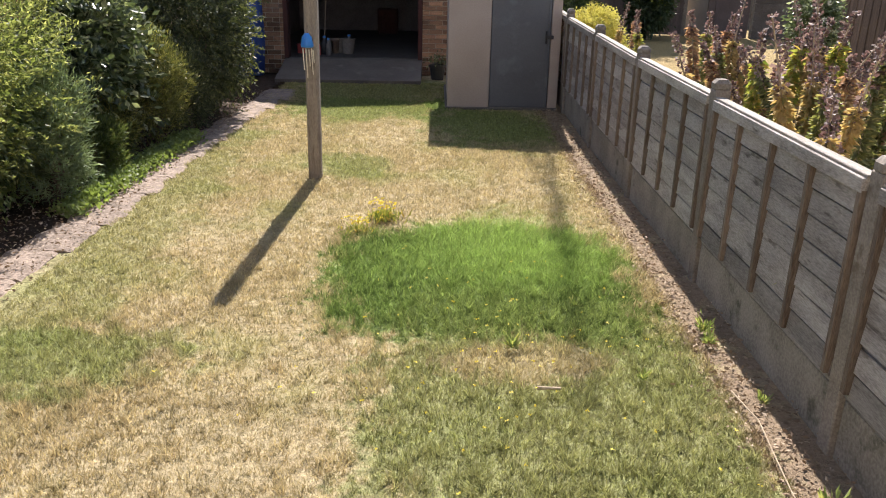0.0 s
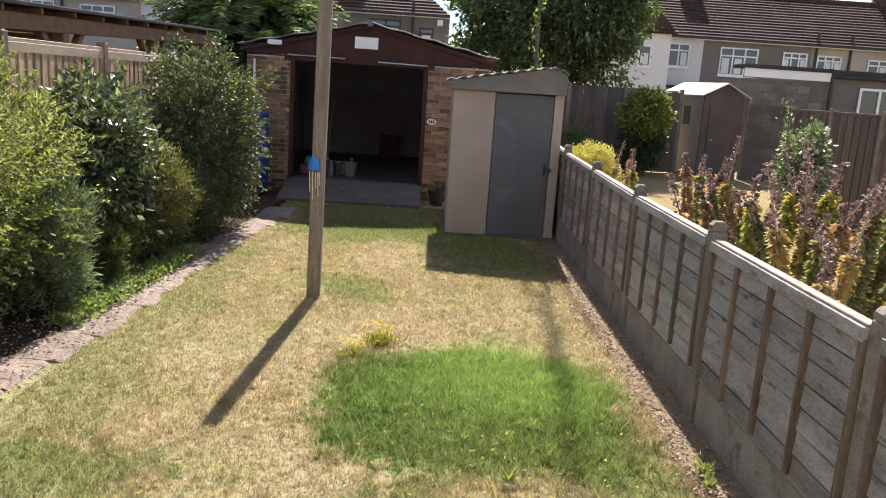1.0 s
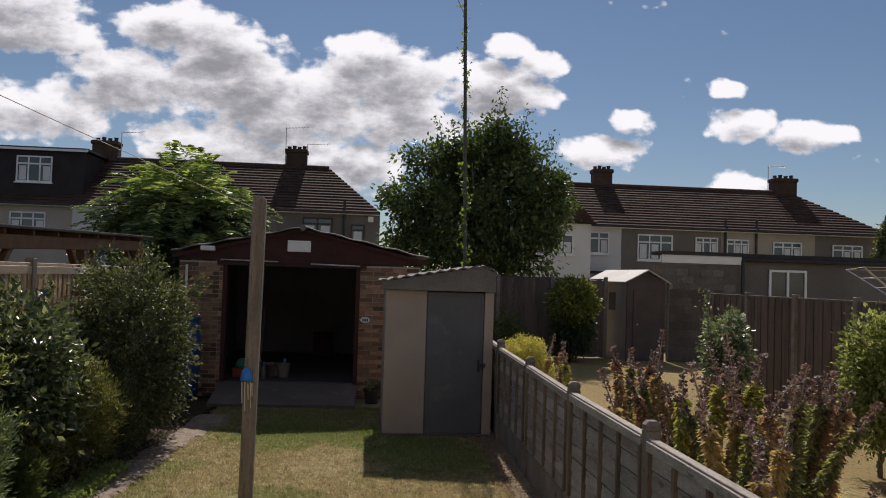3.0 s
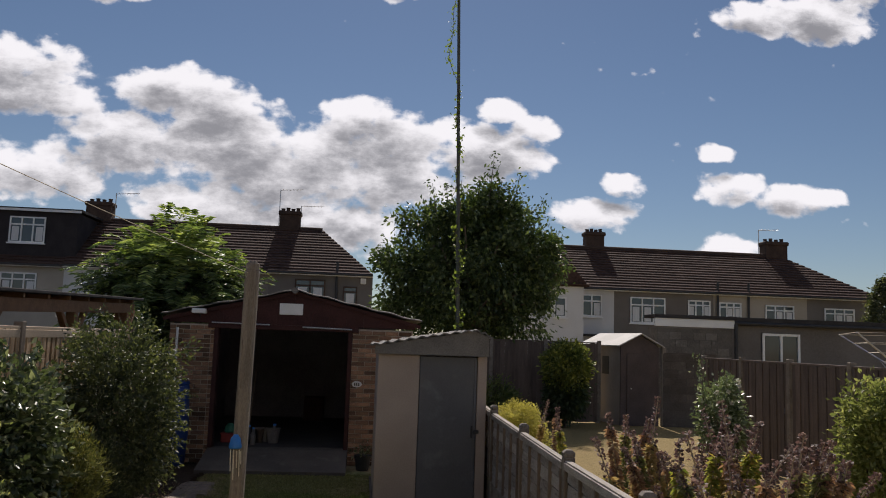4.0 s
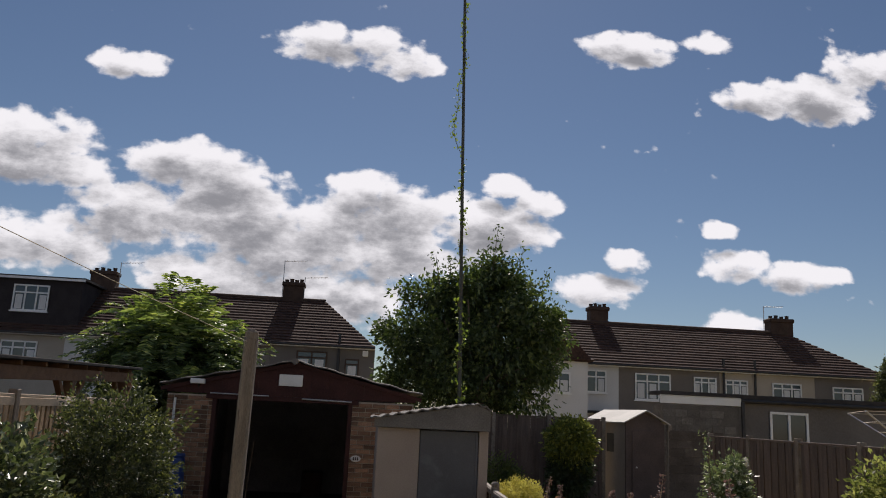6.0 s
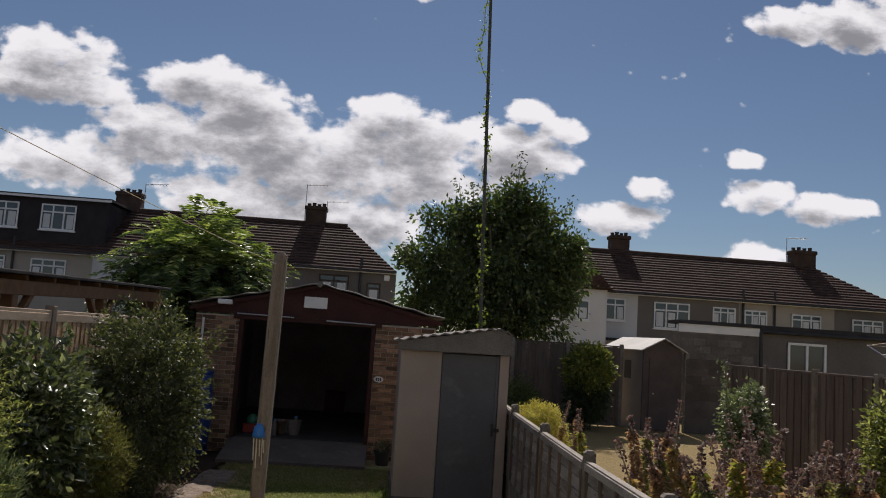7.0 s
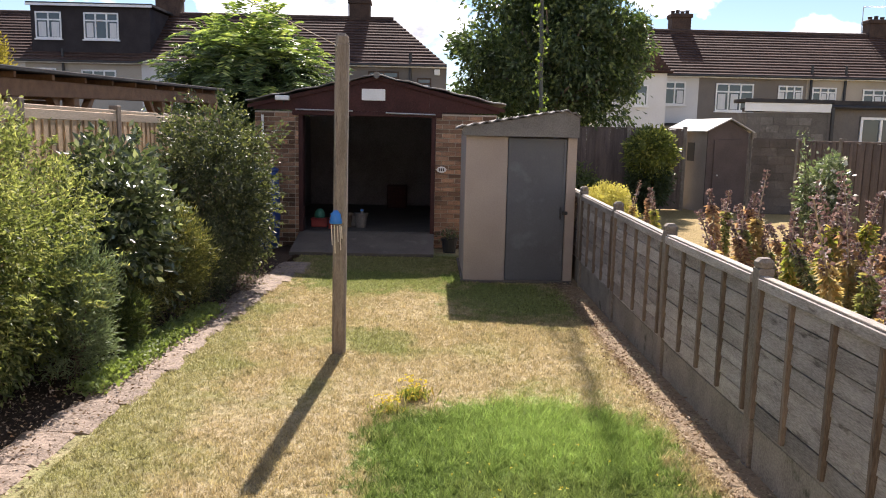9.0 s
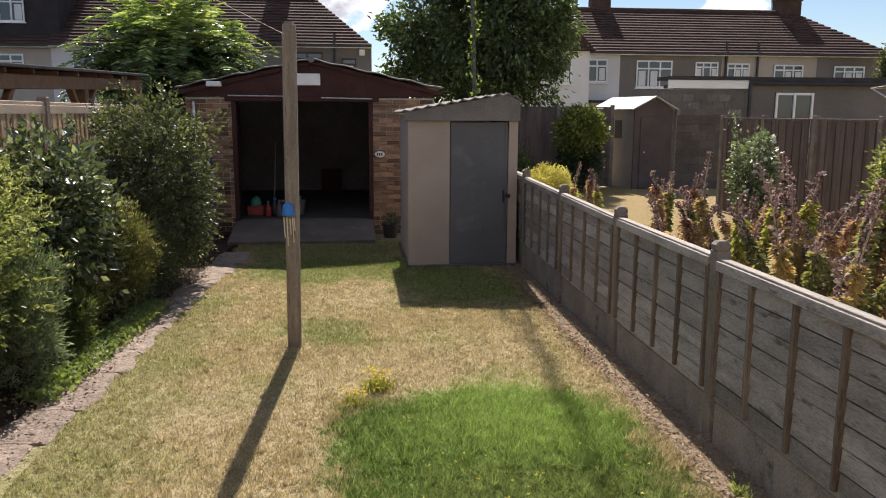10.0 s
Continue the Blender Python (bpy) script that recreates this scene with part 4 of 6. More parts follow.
# ---- border with shrubs ----
def build_border():
    random.seed(31)
    t = thing("border_edging", (-2.7, 9, 0), "pale crumbling concrete edging strip between lawn and bed", "edging", kind="structure")
    y = 3.0
    while y < 12.4:
        n = random.uniform(0.45, 0.9)
        mid = -2.76 + 0.075 * (min(max(y, 5.7), 8.4) - 5.7) + 0.012 * max(0, y - 8.4) + 0.09 * max(0, y - 10.3) + 0.02 * math.sin(y * 1.9)
        w = 0.175 + 0.025 * math.sin(y * 2.1) + 0.03 * max(0, y - 10.3)
        bm = bmesh.new()
        ny, nx = 13, 9
        grid = []
        for j in range(ny):
            yy = y + n * j / (ny - 1)
            rag = [0.05 * noise.noise(Vector((yy * 3.1, k, 0))) + 0.02 * noise.noise(Vector((yy * 11, k, 5))) for k in (0.0, 7.0)]
            row = []
            for i in range(nx):
                f = i / (nx - 1)
                x = mid + w * (2 * f - 1) + rag[0] * (1 - f) + rag[1] * f
                row.append(bm.verts.new((x, yy, 0.010 + 0.014 * noise.noise(Vector((x * 9, yy * 9, 1))) - (0.02 if i in (0, nx - 1) else 0))))
            grid.append(row)
        for a, b in zip(grid, grid[1:]):
            for i in range(nx - 1):
                bm.faces.new((a[i], a[i + 1], b[i + 1], b[i]))
        low = bmesh.ops.extrude_face_region(bm, geom=bm.faces[:])
        bmesh.ops.translate(bm, vec=(0, 0, -0.06), verts=[v for v in low["geom"] if isinstance(v, bmesh.types.BMVert)])
        bmesh.ops.recalc_face_normals(bm, faces=bm.faces)
        bmesh.ops.translate(bm, vec=(2.7, -9, 0), verts=bm.verts)
        part("edging_piece", bm, M_EDGING, t)
        y += n + 0.008
    rng = np.random.default_rng(8)
    # litter of dead leaves and crumbs on bed, strip and along the fence
    n = 15000
    x = np.where(rng.random(n) < 0.6, rng.uniform(-3.6, -2.5, n), rng.normal(1.40, 0.10, n))
    y = rng.uniform(3, 13, n)
    pts = np.stack([x, y, np.full(n, 0.018)], 1)
    pts[x < -2.5, 2] = 0.035
    ob = new("leaf_litter", leaves("leaf_litter", pts, rng.normal(size=(n, 3)) * (1, 1, 0.25), 0.020, L_LITTER, 0.45, rng, 0.75))
    tagged(ob, "dry leaf litter and crumbs on the soil", "leaf litter", kind="stuff")

    def hug(at, nm, c, r, clumps, per, cr, size, mat, seed, **kw):
        return (nm, crown(nm, c, r, clumps, per, cr, size, mat, seed, flat_bottom=0.02, **kw))
    # big yellow-green shrub
    at = (-3.6, 7.0, 0)
    shrub("shrub", at, (0, 0, 1.05), (0.72, 1.35, 0.95), [
        hug(at, "foliage", (0, 0, 1.0), (0.68, 1.3, 0.98), 430, 54, 0.07, 0.044, L_YELLOWGREEN, 3, rough=0.45, slim=0.34),
        sprigs("shoot_leaves", (0, 0, 1.0), (0.70, 1.3, 1.0), 520, 0.28, 0.045, L_YELLOWGREEN, 33, 0.32, 24, 0.6, -0.5),
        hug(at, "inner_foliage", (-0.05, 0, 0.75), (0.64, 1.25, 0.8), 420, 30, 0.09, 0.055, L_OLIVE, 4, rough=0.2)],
        "tall bushy shrub with small yellow-green leaves", stems=16)
    at = (-3.05, 7.45, 0)
    shrub("shrub", at, (0, 0, 0.62), (0.30, 0.4, 0.5), [
        hug(at, "foliage", (0, 0, 0.6), (0.28, 0.42, 0.55), 170, 60, 0.045, 0.06, L_FEATHER, 5, rough=0.3, slim=0.10, droop=-0.5)],
        "feathery grey-green shrub beside the edging strip", stems=9)
    at = (-3.02, 8.25, 0)
    shrub("shrub", at, (0, 0, 0.27), (0.2, 0.24, 0.25), [
        hug(at, "foliage", (0, 0, 0.28), (0.2, 0.25, 0.28), 110, 55, 0.035, 0.055, L_OLIVE, 6, rough=0.25, slim=0.12, droop=-0.4)],
        "low rounded dark green heathery shrub", stems=7)
    # glossy camellia
    at = (-3.35, 9.1, 0)
    shrub("shrub", at, (0, 0, 1.0), (0.55, 0.75, 0.85), [
        hug(at, "foliage", (0, 0, 0.98), (0.50, 0.78, 0.92), 230, 26, 0.08, 0.09, L_GLOSSY, 7, rough=0.5, slim=0.5),
        sprigs("shoot_leaves", (0, 0, 0.98), (0.5, 0.78, 0.93), 110, 0.22, 0.09, L_GLOSSY, 37, 0.5, 10, 0.5, -0.4),
        hug(at, "inner_foliage", (0, 0, 0.8), (0.45, 0.7, 0.75), 200, 20, 0.1, 0.085, L_GLOSSY, 8, rough=0.2, slim=0.5)],
        "dark glossy-leaved camellia shrub against the fence", stems=10)
    # big dark evergreen
    at = (-3.05, 11.35, 0)
    shrub("shrub", at, (0, 0, 1.15), (0.72, 0.95, 1.05), [
        hug(at, "foliage", (0, 0, 1.1), (0.73, 0.97, 1.12), 430, 40, 0.065, 0.055, L_SMALLDARK, 9, rough=0.45, slim=0.5),
        sprigs("shoot_leaves", (0, 0, 1.1), (0.74, 0.98, 1.12), 330, 0.2, 0.055, L_SMALLDARK, 39, 0.45, 16, 0.4, -0.7),
        hug(at, "inner_foliage", (0, 0, 0.95), (0.68, 0.9, 0.95), 420, 30, 0.09, 0.05, L_SMALLDARK, 10, rough=0.15, slim=0.5)],
        "large rounded dark evergreen shrub with tiny leaves", stems=14)
    at = (-2.90, 9.5, 0)
    shrub("conifer", at, (0, 0, 0.6), (0.27, 0.32, 0.5), [
        hug(at, "foliage", (0, 0, 0.62), (0.27, 0.33, 0.5), 180, 50, 0.05, 0.05, L_CONIFER, 12, rough=0.35, slim=0.16, droop=-0.4)],
        "dwarf golden-green conifer in the bed", "conifer", stems=8)
    at = (-3.10, 8.85, 0)
    shrub("conifer", at, (0, 0, 0.35), (0.2, 0.25, 0.35), [
        hug(at, "foliage", (0, 0, 0.36), (0.2, 0.26, 0.36), 120, 45, 0.045, 0.045, L_CONIFER, 13, rough=0.35, slim=0.16, droop=-0.4)],
        "small golden-green conifer in the bed", "conifer", stems=6)
    at = (-2.87, 10.4, 0)
    shrub("conifer", at, (0, 0, 0.45), (0.26, 0.4, 0.5), [
        hug(at, "foliage", (0, 0, 0.45), (0.26, 0.45, 0.5), 180, 45, 0.05, 0.045, L_SMALLDARK, 14, rough=0.35, slim=0.2, droop=-0.3)],
        "dark green bushy conifer in the bed", "conifer", stems=6)
    # ground cover
    cy = rng.uniform(7.1, 9.9, 5200)
    pts = np.stack([rng.normal(-2.86, 0.075, 5200) + 0.06 * (cy - 7.1), cy, rng.uniform(0.01, 0.11, 5200)], 1)
    ob = new("ground_cover", leaves("ground_cover", pts, rng.normal(size=pts.shape) + (0, 0, 0.5), 0.04, L_COVER, 0.6, rng, 0.4))
    tagged(ob, "low bright green ground cover along the edging", "ground cover", kind="stuff")


build_border()


def closeboard(name, a, b, h, label, board_mat, post_mat, step=1.87, board=0.13, base=0.0, rail_top=None, max_boards=300, rail_mat=None):
    """Closeboard fence from a to b (plan points): posts, boards, rails, capping."""
    a, b = Vector((*a, 0)), Vector((*b, 0))
    run = (b - a).length
    rz = math.degrees(math.atan2(b.y - a.y, b.x - a.x))
    t = thing(name, (a.x, a.y, 0), label, "fence", rz=rz)
    post = mesh_of("post", box(-0.05, -0.05, -0.05, 0.05, 0.05, h + 0.05, 0.008), post_mat)
    n = max(1, round(run / step))
    for i in range(n + 1):
        put_mesh("post", post, t, m=pose(run * i / n, 0, 0))
    bd = mesh_of("board", box(-board / 2 - 0.006, -0.012, base + 0.02, board / 2 + 0.006, 0.006, h - 0.035, 0.003), board_mat)
    random.seed(int(run * 10))
    k = int(run / board)
    for i in range(k):
        x = (i + 0.5) * run / k
        if min(abs(x - run * j / n) for j in range(n + 1)) < 0.06 or i > max_boards:
            continue
        put_mesh("board", bd, t, m=pose(x, -0.019 * (i % 2), random.uniform(-.01, .01), 0, random.uniform(-0.3, 0.3), 0))
    for i in range(n):
        x0, x1 = run * i / n + 0.05, run * (i + 1) / n - 0.05
        part("capping", box(x0, -0.03, h - 0.034, x1, 0.03, h, 0.004), rail_mat or board_mat, t)
        for z in (0.35, h * 0.75):
            part("rail", box(x0, 0.019, z, x1, 0.06, z + 0.07), board_mat, t)
        if rail_top:
            part("top_rail", box(x0, -0.035, h - 0.035 - rail_top, x1, -0.0125, h - 0.036, 0.004), rail_mat or board_mat, t)
    return t


closeboard("side_fence", (-3.85, 2.0), (-3.85, 14.6), 2.13, "pale timber closeboard fence behind the shrub bed", M_BOARD_PALE, M_BATTEN, 2.1, 0.072, rail_top=0.09, rail_mat=M_RAIL_SUNLIT)
closeboard("back_fence", (1.9, 23.3), (6.5, 23.3), 2.22, "brown closeboard fence across the end of the next garden", M_BOARD, M_POST, 1.67, 0.125)
closeboard("far_side_fence", (7.1, 17.72), (7.1, 7.40), 1.96, "brown closeboard fence with concrete posts beyond the dry lawn", M_BOARD, M_POST, 1.72, 0.125)


# ---- neighbour's timber shelter ----
def build_shelter():
    t = thing("garden_shelter", (-5.1, 12, 0), "open timber garden shelter with a dark felt roof", "shelter")
    # stands on ground that falls a little
    t.matrix_basis = pose(-5.1, 12, -0.14, 1.5)
    for y in (-6.5, -3.2, 0.2, 3.6, 6.6):
        for x in (0.0, -3.2):
            part("post", box(x - 0.08, y - 0.08, -0.35, x + 0.08, y + 0.08, 2.5, 0.01), M_OAK, t)
        for s in (-1, 1):
            bm = box(-0.05, -0.045, 0, 0.05, 0.045, 0.75, 0.006, m=pose(0, y + s * 0.08, 1.95, -45 * s, 0, 0))
            part("brace", bm, M_OAK, t)
    part("beam", box(-0.07, -7.2, 2.44, 0.09, 7.0, 2.64, 0.01), M_OAK, t)
    part("beam", box(-3.27, -7.2, 2.44, -3.11, 7.0, 2.62, 0.01), M_OAK, t)
    for i in range(16):
        y = -6.9 + i * 0.9
        part("rafter", box(-3.4, y, 2.645, 0.15, y + 0.06, 2.71), M_OAK, t)
    # boards added behind the posts so that the shelter's inside stays dark
    for i in range(28):
        part("back_board", box(-3.42, -7.2 + i * 0.5, -0.25, -3.40, -6.705 + i * 0.5, 2.43), M_BATTEN, t)
    part("roof", box(-3.5, -7.4, 2.712, 0.22, 7.2, 2.765, 0.01), M_FELT, t, "dark felted roof")


build_shelter()


# ---- houses ----
def window(x0, z0, x1, z1, y, parent, lights=3, top=True, curtain=True, frame_mat=None):
    """Framed window on a wall that faces -y."""
    w = put_mesh("window", mesh_of("window", box(x0, y - 0.03, z0, x1, y + 0.06, z1), M_GLASS), parent, "dark reflecting glass in a frame")
    f = 0.075
    bm = bmesh.new()
    box(x0, y - 0.08, z0, x1, y - 0.032, z0 + f, 0, bm), box(x0, y - 0.08, z1 - f, x1, y - 0.032, z1, 0, bm)
    for i in range(lights + 1):
        x = x0 + (x1 - x0 - f) * i / lights
        box(x, y - 0.082, z0 + 0.001, x + f, y - 0.031, z1 - 0.001, 0, bm)
    if top:
        zt = z1 - (z1 - z0) * 0.3
        box(x0, y - 0.081, zt - f / 2, x1, y - 0.0315, zt + f / 2, 0, bm)
    part("window_frame", bm, frame_mat or M_UPVC, w)
    part("sill", box(x0 - 0.06, y - 0.14, z0 - 0.07, x1 + 0.06, y - 0.03, z0 - 0.003), frame_mat or M_UPVC, w)
    if curtain:
        for i in range(lights):
            if (i + int(x0 * 7)) % 3 == 1 and lights > 2:
                continue
            a = x0 + (x1 - x0) * (i + 0.22) / lights
            b = x0 + (x1 - x0) * (i + 0.80) / lights
            part("net_curtain", box(a, y - 0.0345, z0 + 0.1, b, y - 0.0305, z0 + (z1 - z0) * 0.62), M_CURTAIN, w)
    return w


def roof_slope(x0, x1, y0, z0, y1, z1, parent, hip0=0.0, hip1=0.0, courses=16):
    """Courses of tiles from the eaves (y0, z0) to the ridge (y1, z1), each a part; hips draw the ends in."""
    n = Vector((0, -(z1 - z0), (y1 - y0))).normalized() * (1 if y1 > y0 else -1)
    o = n * 0.07
    for c in range(courses):
        bm = bmesh.new()
        f, g = c / courses, (c + 1) / courses
        ring = []
        for k, e, low in ((f, 0.0, 0.02), (f, 1.0, 0), (g, 0.15, 0), (g, -0.3, 0)):
            y, z = y0 + (y1 - y0) * k + o.y * e, z0 + (z1 - z0) * k + o.z * e
            ring.append([bm.verts.new((x0 + hip0 * k, y, z)), bm.verts.new((x1 - hip1 * k, y, z))])
        for a, b in zip(ring, ring[1:] + ring[:1]):
            bm.faces.new((a[0], a[1], b[1], b[0]))
        bm.faces.new([r[0] for r in ring]), bm.faces.new([r[1] for r in ring][::-1])
        bmesh.ops.recalc_face_normals(bm, faces=bm.faces)
        part("tile_course", bm, M_TILE, parent)


def chimney(x, y, z0, z1, parent, w=1.25, d=0.8, pots=4):
    bm = box(x - w / 2, y - d / 2, z0, x + w / 2, y + d / 2, z1 - 0.1)
    box(x - w / 2 - 0.08, y - d / 2 - 0.08, z1 - 0.32, x + w / 2 + 0.08, y + d / 2 + 0.08, z1 - 0.08, 0.05, bm)
    c = part("chimney", bm, M_STACK, parent, "dark brick chimney stack")
    for i in range(pots):
        px = x - w / 2 + w * (i + 0.5) / pots
        pot = lathe([(0.12, z1 - 0.09), (0.14, z1 - 0.07), (0.11, z1 - 0.02), (0.115, z1 + 0.06 + 0.05 * (i % 2)), (0.135, z1 + 0.09 + 0.05 * (i % 2))], 10)
        bmesh.ops.translate(pot, vec=(px, y, 0), verts=pot.verts)
        part("chimney_pot", pot, M_STACK, c)
    return c


def aerial(x, y, z, parent, h=1.9, flip=1):
    bm = cyl((x, y, z), (x, y, z + h), 0.025, None, 6)
    cyl((x, y, z + h - 0.05), (x + flip * 1.3, y, z + h + 0.06), 0.015, None, 5, bm)
    for i in range(6):
        cyl((x + flip * (0.15 + i * 0.2), y - 0.25, z + h), (x + flip * (0.15 + i * 0.2), y + 0.25, z + h), 0.01, None, 4, bm)
    part("aerial", bm, M_METAL, parent, "television aerial")


def house(x0, x1, mat, label, eave=5.2, ridge=7.75, y=45.0, depth=7.6, hip0=0.0, hip1=0.0, wins=(), pipes=(), frame_mat=None):
    t = thing("terraced_house", ((x0 + x1) / 2, y, 0), label, "house", "terraced houses behind the gardens")
    mid = (x0 + x1) / 2
    part("wall", box(x0 - mid + 0.002, 0, -0.1, x1 - mid - 0.002, depth, eave), mat, t)
    run = x1 - x0
    e, d2 = eave - 0.16, depth / 2
    bm = bmesh.new()
    v = [bm.verts.new(p) for p in ((x0 - mid, -0.33, e), (x1 - mid, -0.33, e), (x1 - mid, depth + 0.33, e), (x0 - mid, depth + 0.33, e), (x0 - mid + hip0, d2, ridge - 0.05), (x1 - mid - hip1, d2, ridge - 0.05))]
    for f in ((0, 1, 5, 4), (2, 3, 4, 5), (0, 4, 3), (1, 2, 5), (0, 3, 2, 1)):
        bm.faces.new([v[k] for k in f])
    bmesh.ops.recalc_face_normals(bm, faces=bm.faces)
    roof = part("roof", bm, M_TILE, t, "brown tiled roof with moss-dark courses")
    roof_slope(x0 - mid, x1 - mid, -0.35, eave - 0.12, d2, ridge, roof, hip0, hip1)
    part("ridge_tiles", cyl((x0 - mid + hip0, depth / 2, ridge + 0.02), (x1 - mid - hip1, depth / 2, ridge + 0.02), 0.13, None, 8), M_STACK, roof)
    part("gutter", box(x0 - mid, -0.46, eave - 0.2, x1 - mid, -0.352, eave - 0.1, 0.02), M_BLACK, t)
    part("fascia", box(x0 - mid, -0.34, eave - 0.24, x1 - mid, -0.01, eave - 0.13), M_UPVC, t)
    for a, z0, b, z1, n in wins:
        window(a - mid, z0, b - mid, z1, 0, t, n, frame_mat=frame_mat)
    for x in pipes:
        part("downpipe", cyl((x - mid, -0.12, 0), (x - mid, -0.12, eave + 0.5), 0.07, None, 8), M_BLACK, t, "black soil pipe")
    return t


def build_houses():
    # terrace to the east
    h = house(8.9, 13.6, M_WHITEWALL, "white rendered terraced house with a rear wing", ridge=7.68, wins=((11.2, 3.56, 12.9, 4.74, 3),))
    m = (8.9 + 13.6) / 2
    part("wing_wall", box(8.2 - m, -3.2, -0.1, 11.0 - m, -0.004, 5.0), M_WHITEWALL, h, "white rear wing")
    wr = part("wing_roof", prism([(8.0 - m, 4.9), (11.25 - m, 4.9), (10.3 - m, 5.9), (8.0 - m, 6.2)], -3.4, 0.8), M_TILE, h)
    roof_slope(8.0 - m, 11.25 - m, -3.5, 4.95, 0.6, 6.3, wr, 0, 0.9, 8)
    window(9.45 - m, 3.35, 10.1 - m, 4.35, -3.2, h, 1, False)
    part("lean_to_roof", box(11.2 - m, -1.2, 2.5, 13.5 - m, -0.005, 2.62), M_FELT, h)
    chimney(13.6 - m, 4.2, 7.0, 8.75, h, 1.1)
    house(13.6, 19.3, M_GREYWALL, "grey pebbledashed terraced house with white windows", ridge=7.68, wins=((14.5, 3.3, 16.5, 4.7, 3), (17.8, 3.75, 19.1, 4.65, 3)))
    h = house(19.3, 24.8, M_CREAMWALL, "cream rendered terraced house with white windows", ridge=7.68, wins=((19.6, 3.75, 20.9, 4.6, 3), (22.3, 3.6, 24.0, 4.55, 3)), pipes=(19.5, 21.3))
    m = (19.3 + 24.8) / 2
    chimney(24.95 - m, 4.0, 6.9, 8.65, h, 1.4)
    aerial(24.0 - m, 4.0, 7.7, h, 1.6)
    house(24.8, 29.2, M_TAUPEWALL, "taupe pebbledashed end-terrace house with a hipped roof", ridge=7.68, hip1=3.9, wins=((25.8, 3.55, 27.6, 4.5, 3),), pipes=(28.9,))
    # terrace to the west
    h = house(-5.2, 0.3, M_TAUPEWALL, "taupe pebbledashed end-terrace house with a hipped roof", eave=5.45, ridge=8.1, hip1=3.0, wins=((-3.8, 3.9, -2.2, 5.0, 2), (-1.25, 3.75, -0.5, 4.7, 1)), pipes=(-1.6,), frame_mat=M_STACK)
    m = (-5.2 + 0.3) / 2
    part("security_box", box(-0.35 - m, -0.2, 4.85, -0.05 - m, -0.002, 5.15, 0.03), M_UPVC, h)
    chimney(-4.6 - m, 4.0, 7.4, 9.2, h, 1.15)
    aerial(-5.25 - m, 4.0, 8.2, h, 2.2), aerial(-4.0 - m, 4.0, 8.2, h, 1.3)
    house(-10.4, -5.2, M_GREYWALL, "grey rendered terraced house behind the tree", eave=5.4, ridge=8.1, wins=((-9.5, 3.6, -7.8, 4.9, 3),))
    h = house(-15.6, -10.4, M_WHITEWALL, "white rendered terraced house with a large window", eave=5.35, ridge=8.1, wins=((-14.6, 3.4, -12.6, 4.8, 2), (-12.2, 3.7, -11.2, 4.7, 2)))
    m = (-15.6 - 10.4) / 2
    chimney(-15.3 - m, 4.0, 7.4, 9.2, h, 1.35)
    aerial(-14.5 - m, 4.0, 8.2, h, 1.5)
    h = house(-21.6, -15.6, M_CREAMWALL, "cream terraced house with a dark loft dormer", eave=5.3, ridge=8.0, wins=((-18.7, 3.6, -16.9, 4.75, 3), (-21.2, 3.9, -20.0, 4.8, 2)), pipes=(-19.6,))
    m = (-21.6 - 15.6) / 2
    prof = [(-21.35 - m, 5.3), (-15.2 - m, 5.3), (-15.2 - m, 7.95), (-21.35 - m, 8.0)]
    dorm = part("dormer", prism(prof, 0.3, 4.6), M_CLADDING, h, "dark clad loft dormer")
    part("dormer_roof", box(-21.5 - m, 0.1, 8.0, -15.0 - m, 4.7, 8.12), M_FELT, dorm)
    part("dormer_trim", box(-21.5 - m, 0.06, 7.93, -15.0 - m, 0.1, 8.05), M_UPVC, dorm)
    window(-21.1 - m, 6.3, -19.75 - m, 7.65, 0.3, h, 2, True)
    window(-18.6 - m, 6.3, -16.8 - m, 7.65, 0.3, h, 3, True)
    h = house(-27.0, -21.6, M_WHITEWALL, "white rendered terraced house", eave=5.3, ridge=8.0, wins=((-25.6, 3.5, -23.8, 4.7, 3),))
    chimney(-26.3 + 24.3, 4.0, 7.4, 9.1, h, 1.35)
    aerial(-25.3 + 24.3, 4.0, 8.0, h, 1.6)
    house(-33.0, -27.0, M_CREAMWALL, "cream rendered mid-terrace house", eave=5.3, ridge=8.0, wins=((-31, 3.5, -29, 4.7, 3),))
    for ob in scene.objects:
        if ob.name.startswith("terraced_house"):
            ob.location.x *= 1.022
            ob.scale = (1.022, 1, 1.05 if ob.location.x > 3 else 1.035)
    # the home that the garden belongs to, behind the camera
    w = thing("home_wall", (0, -2.2, 0), "plain rendered rear wall of the home", "wall", kind="structure")
    part("wall", box(-7, -0.3, -0.1, 7, 0, 5.5), M_CREAMWALL, w)


build_houses()


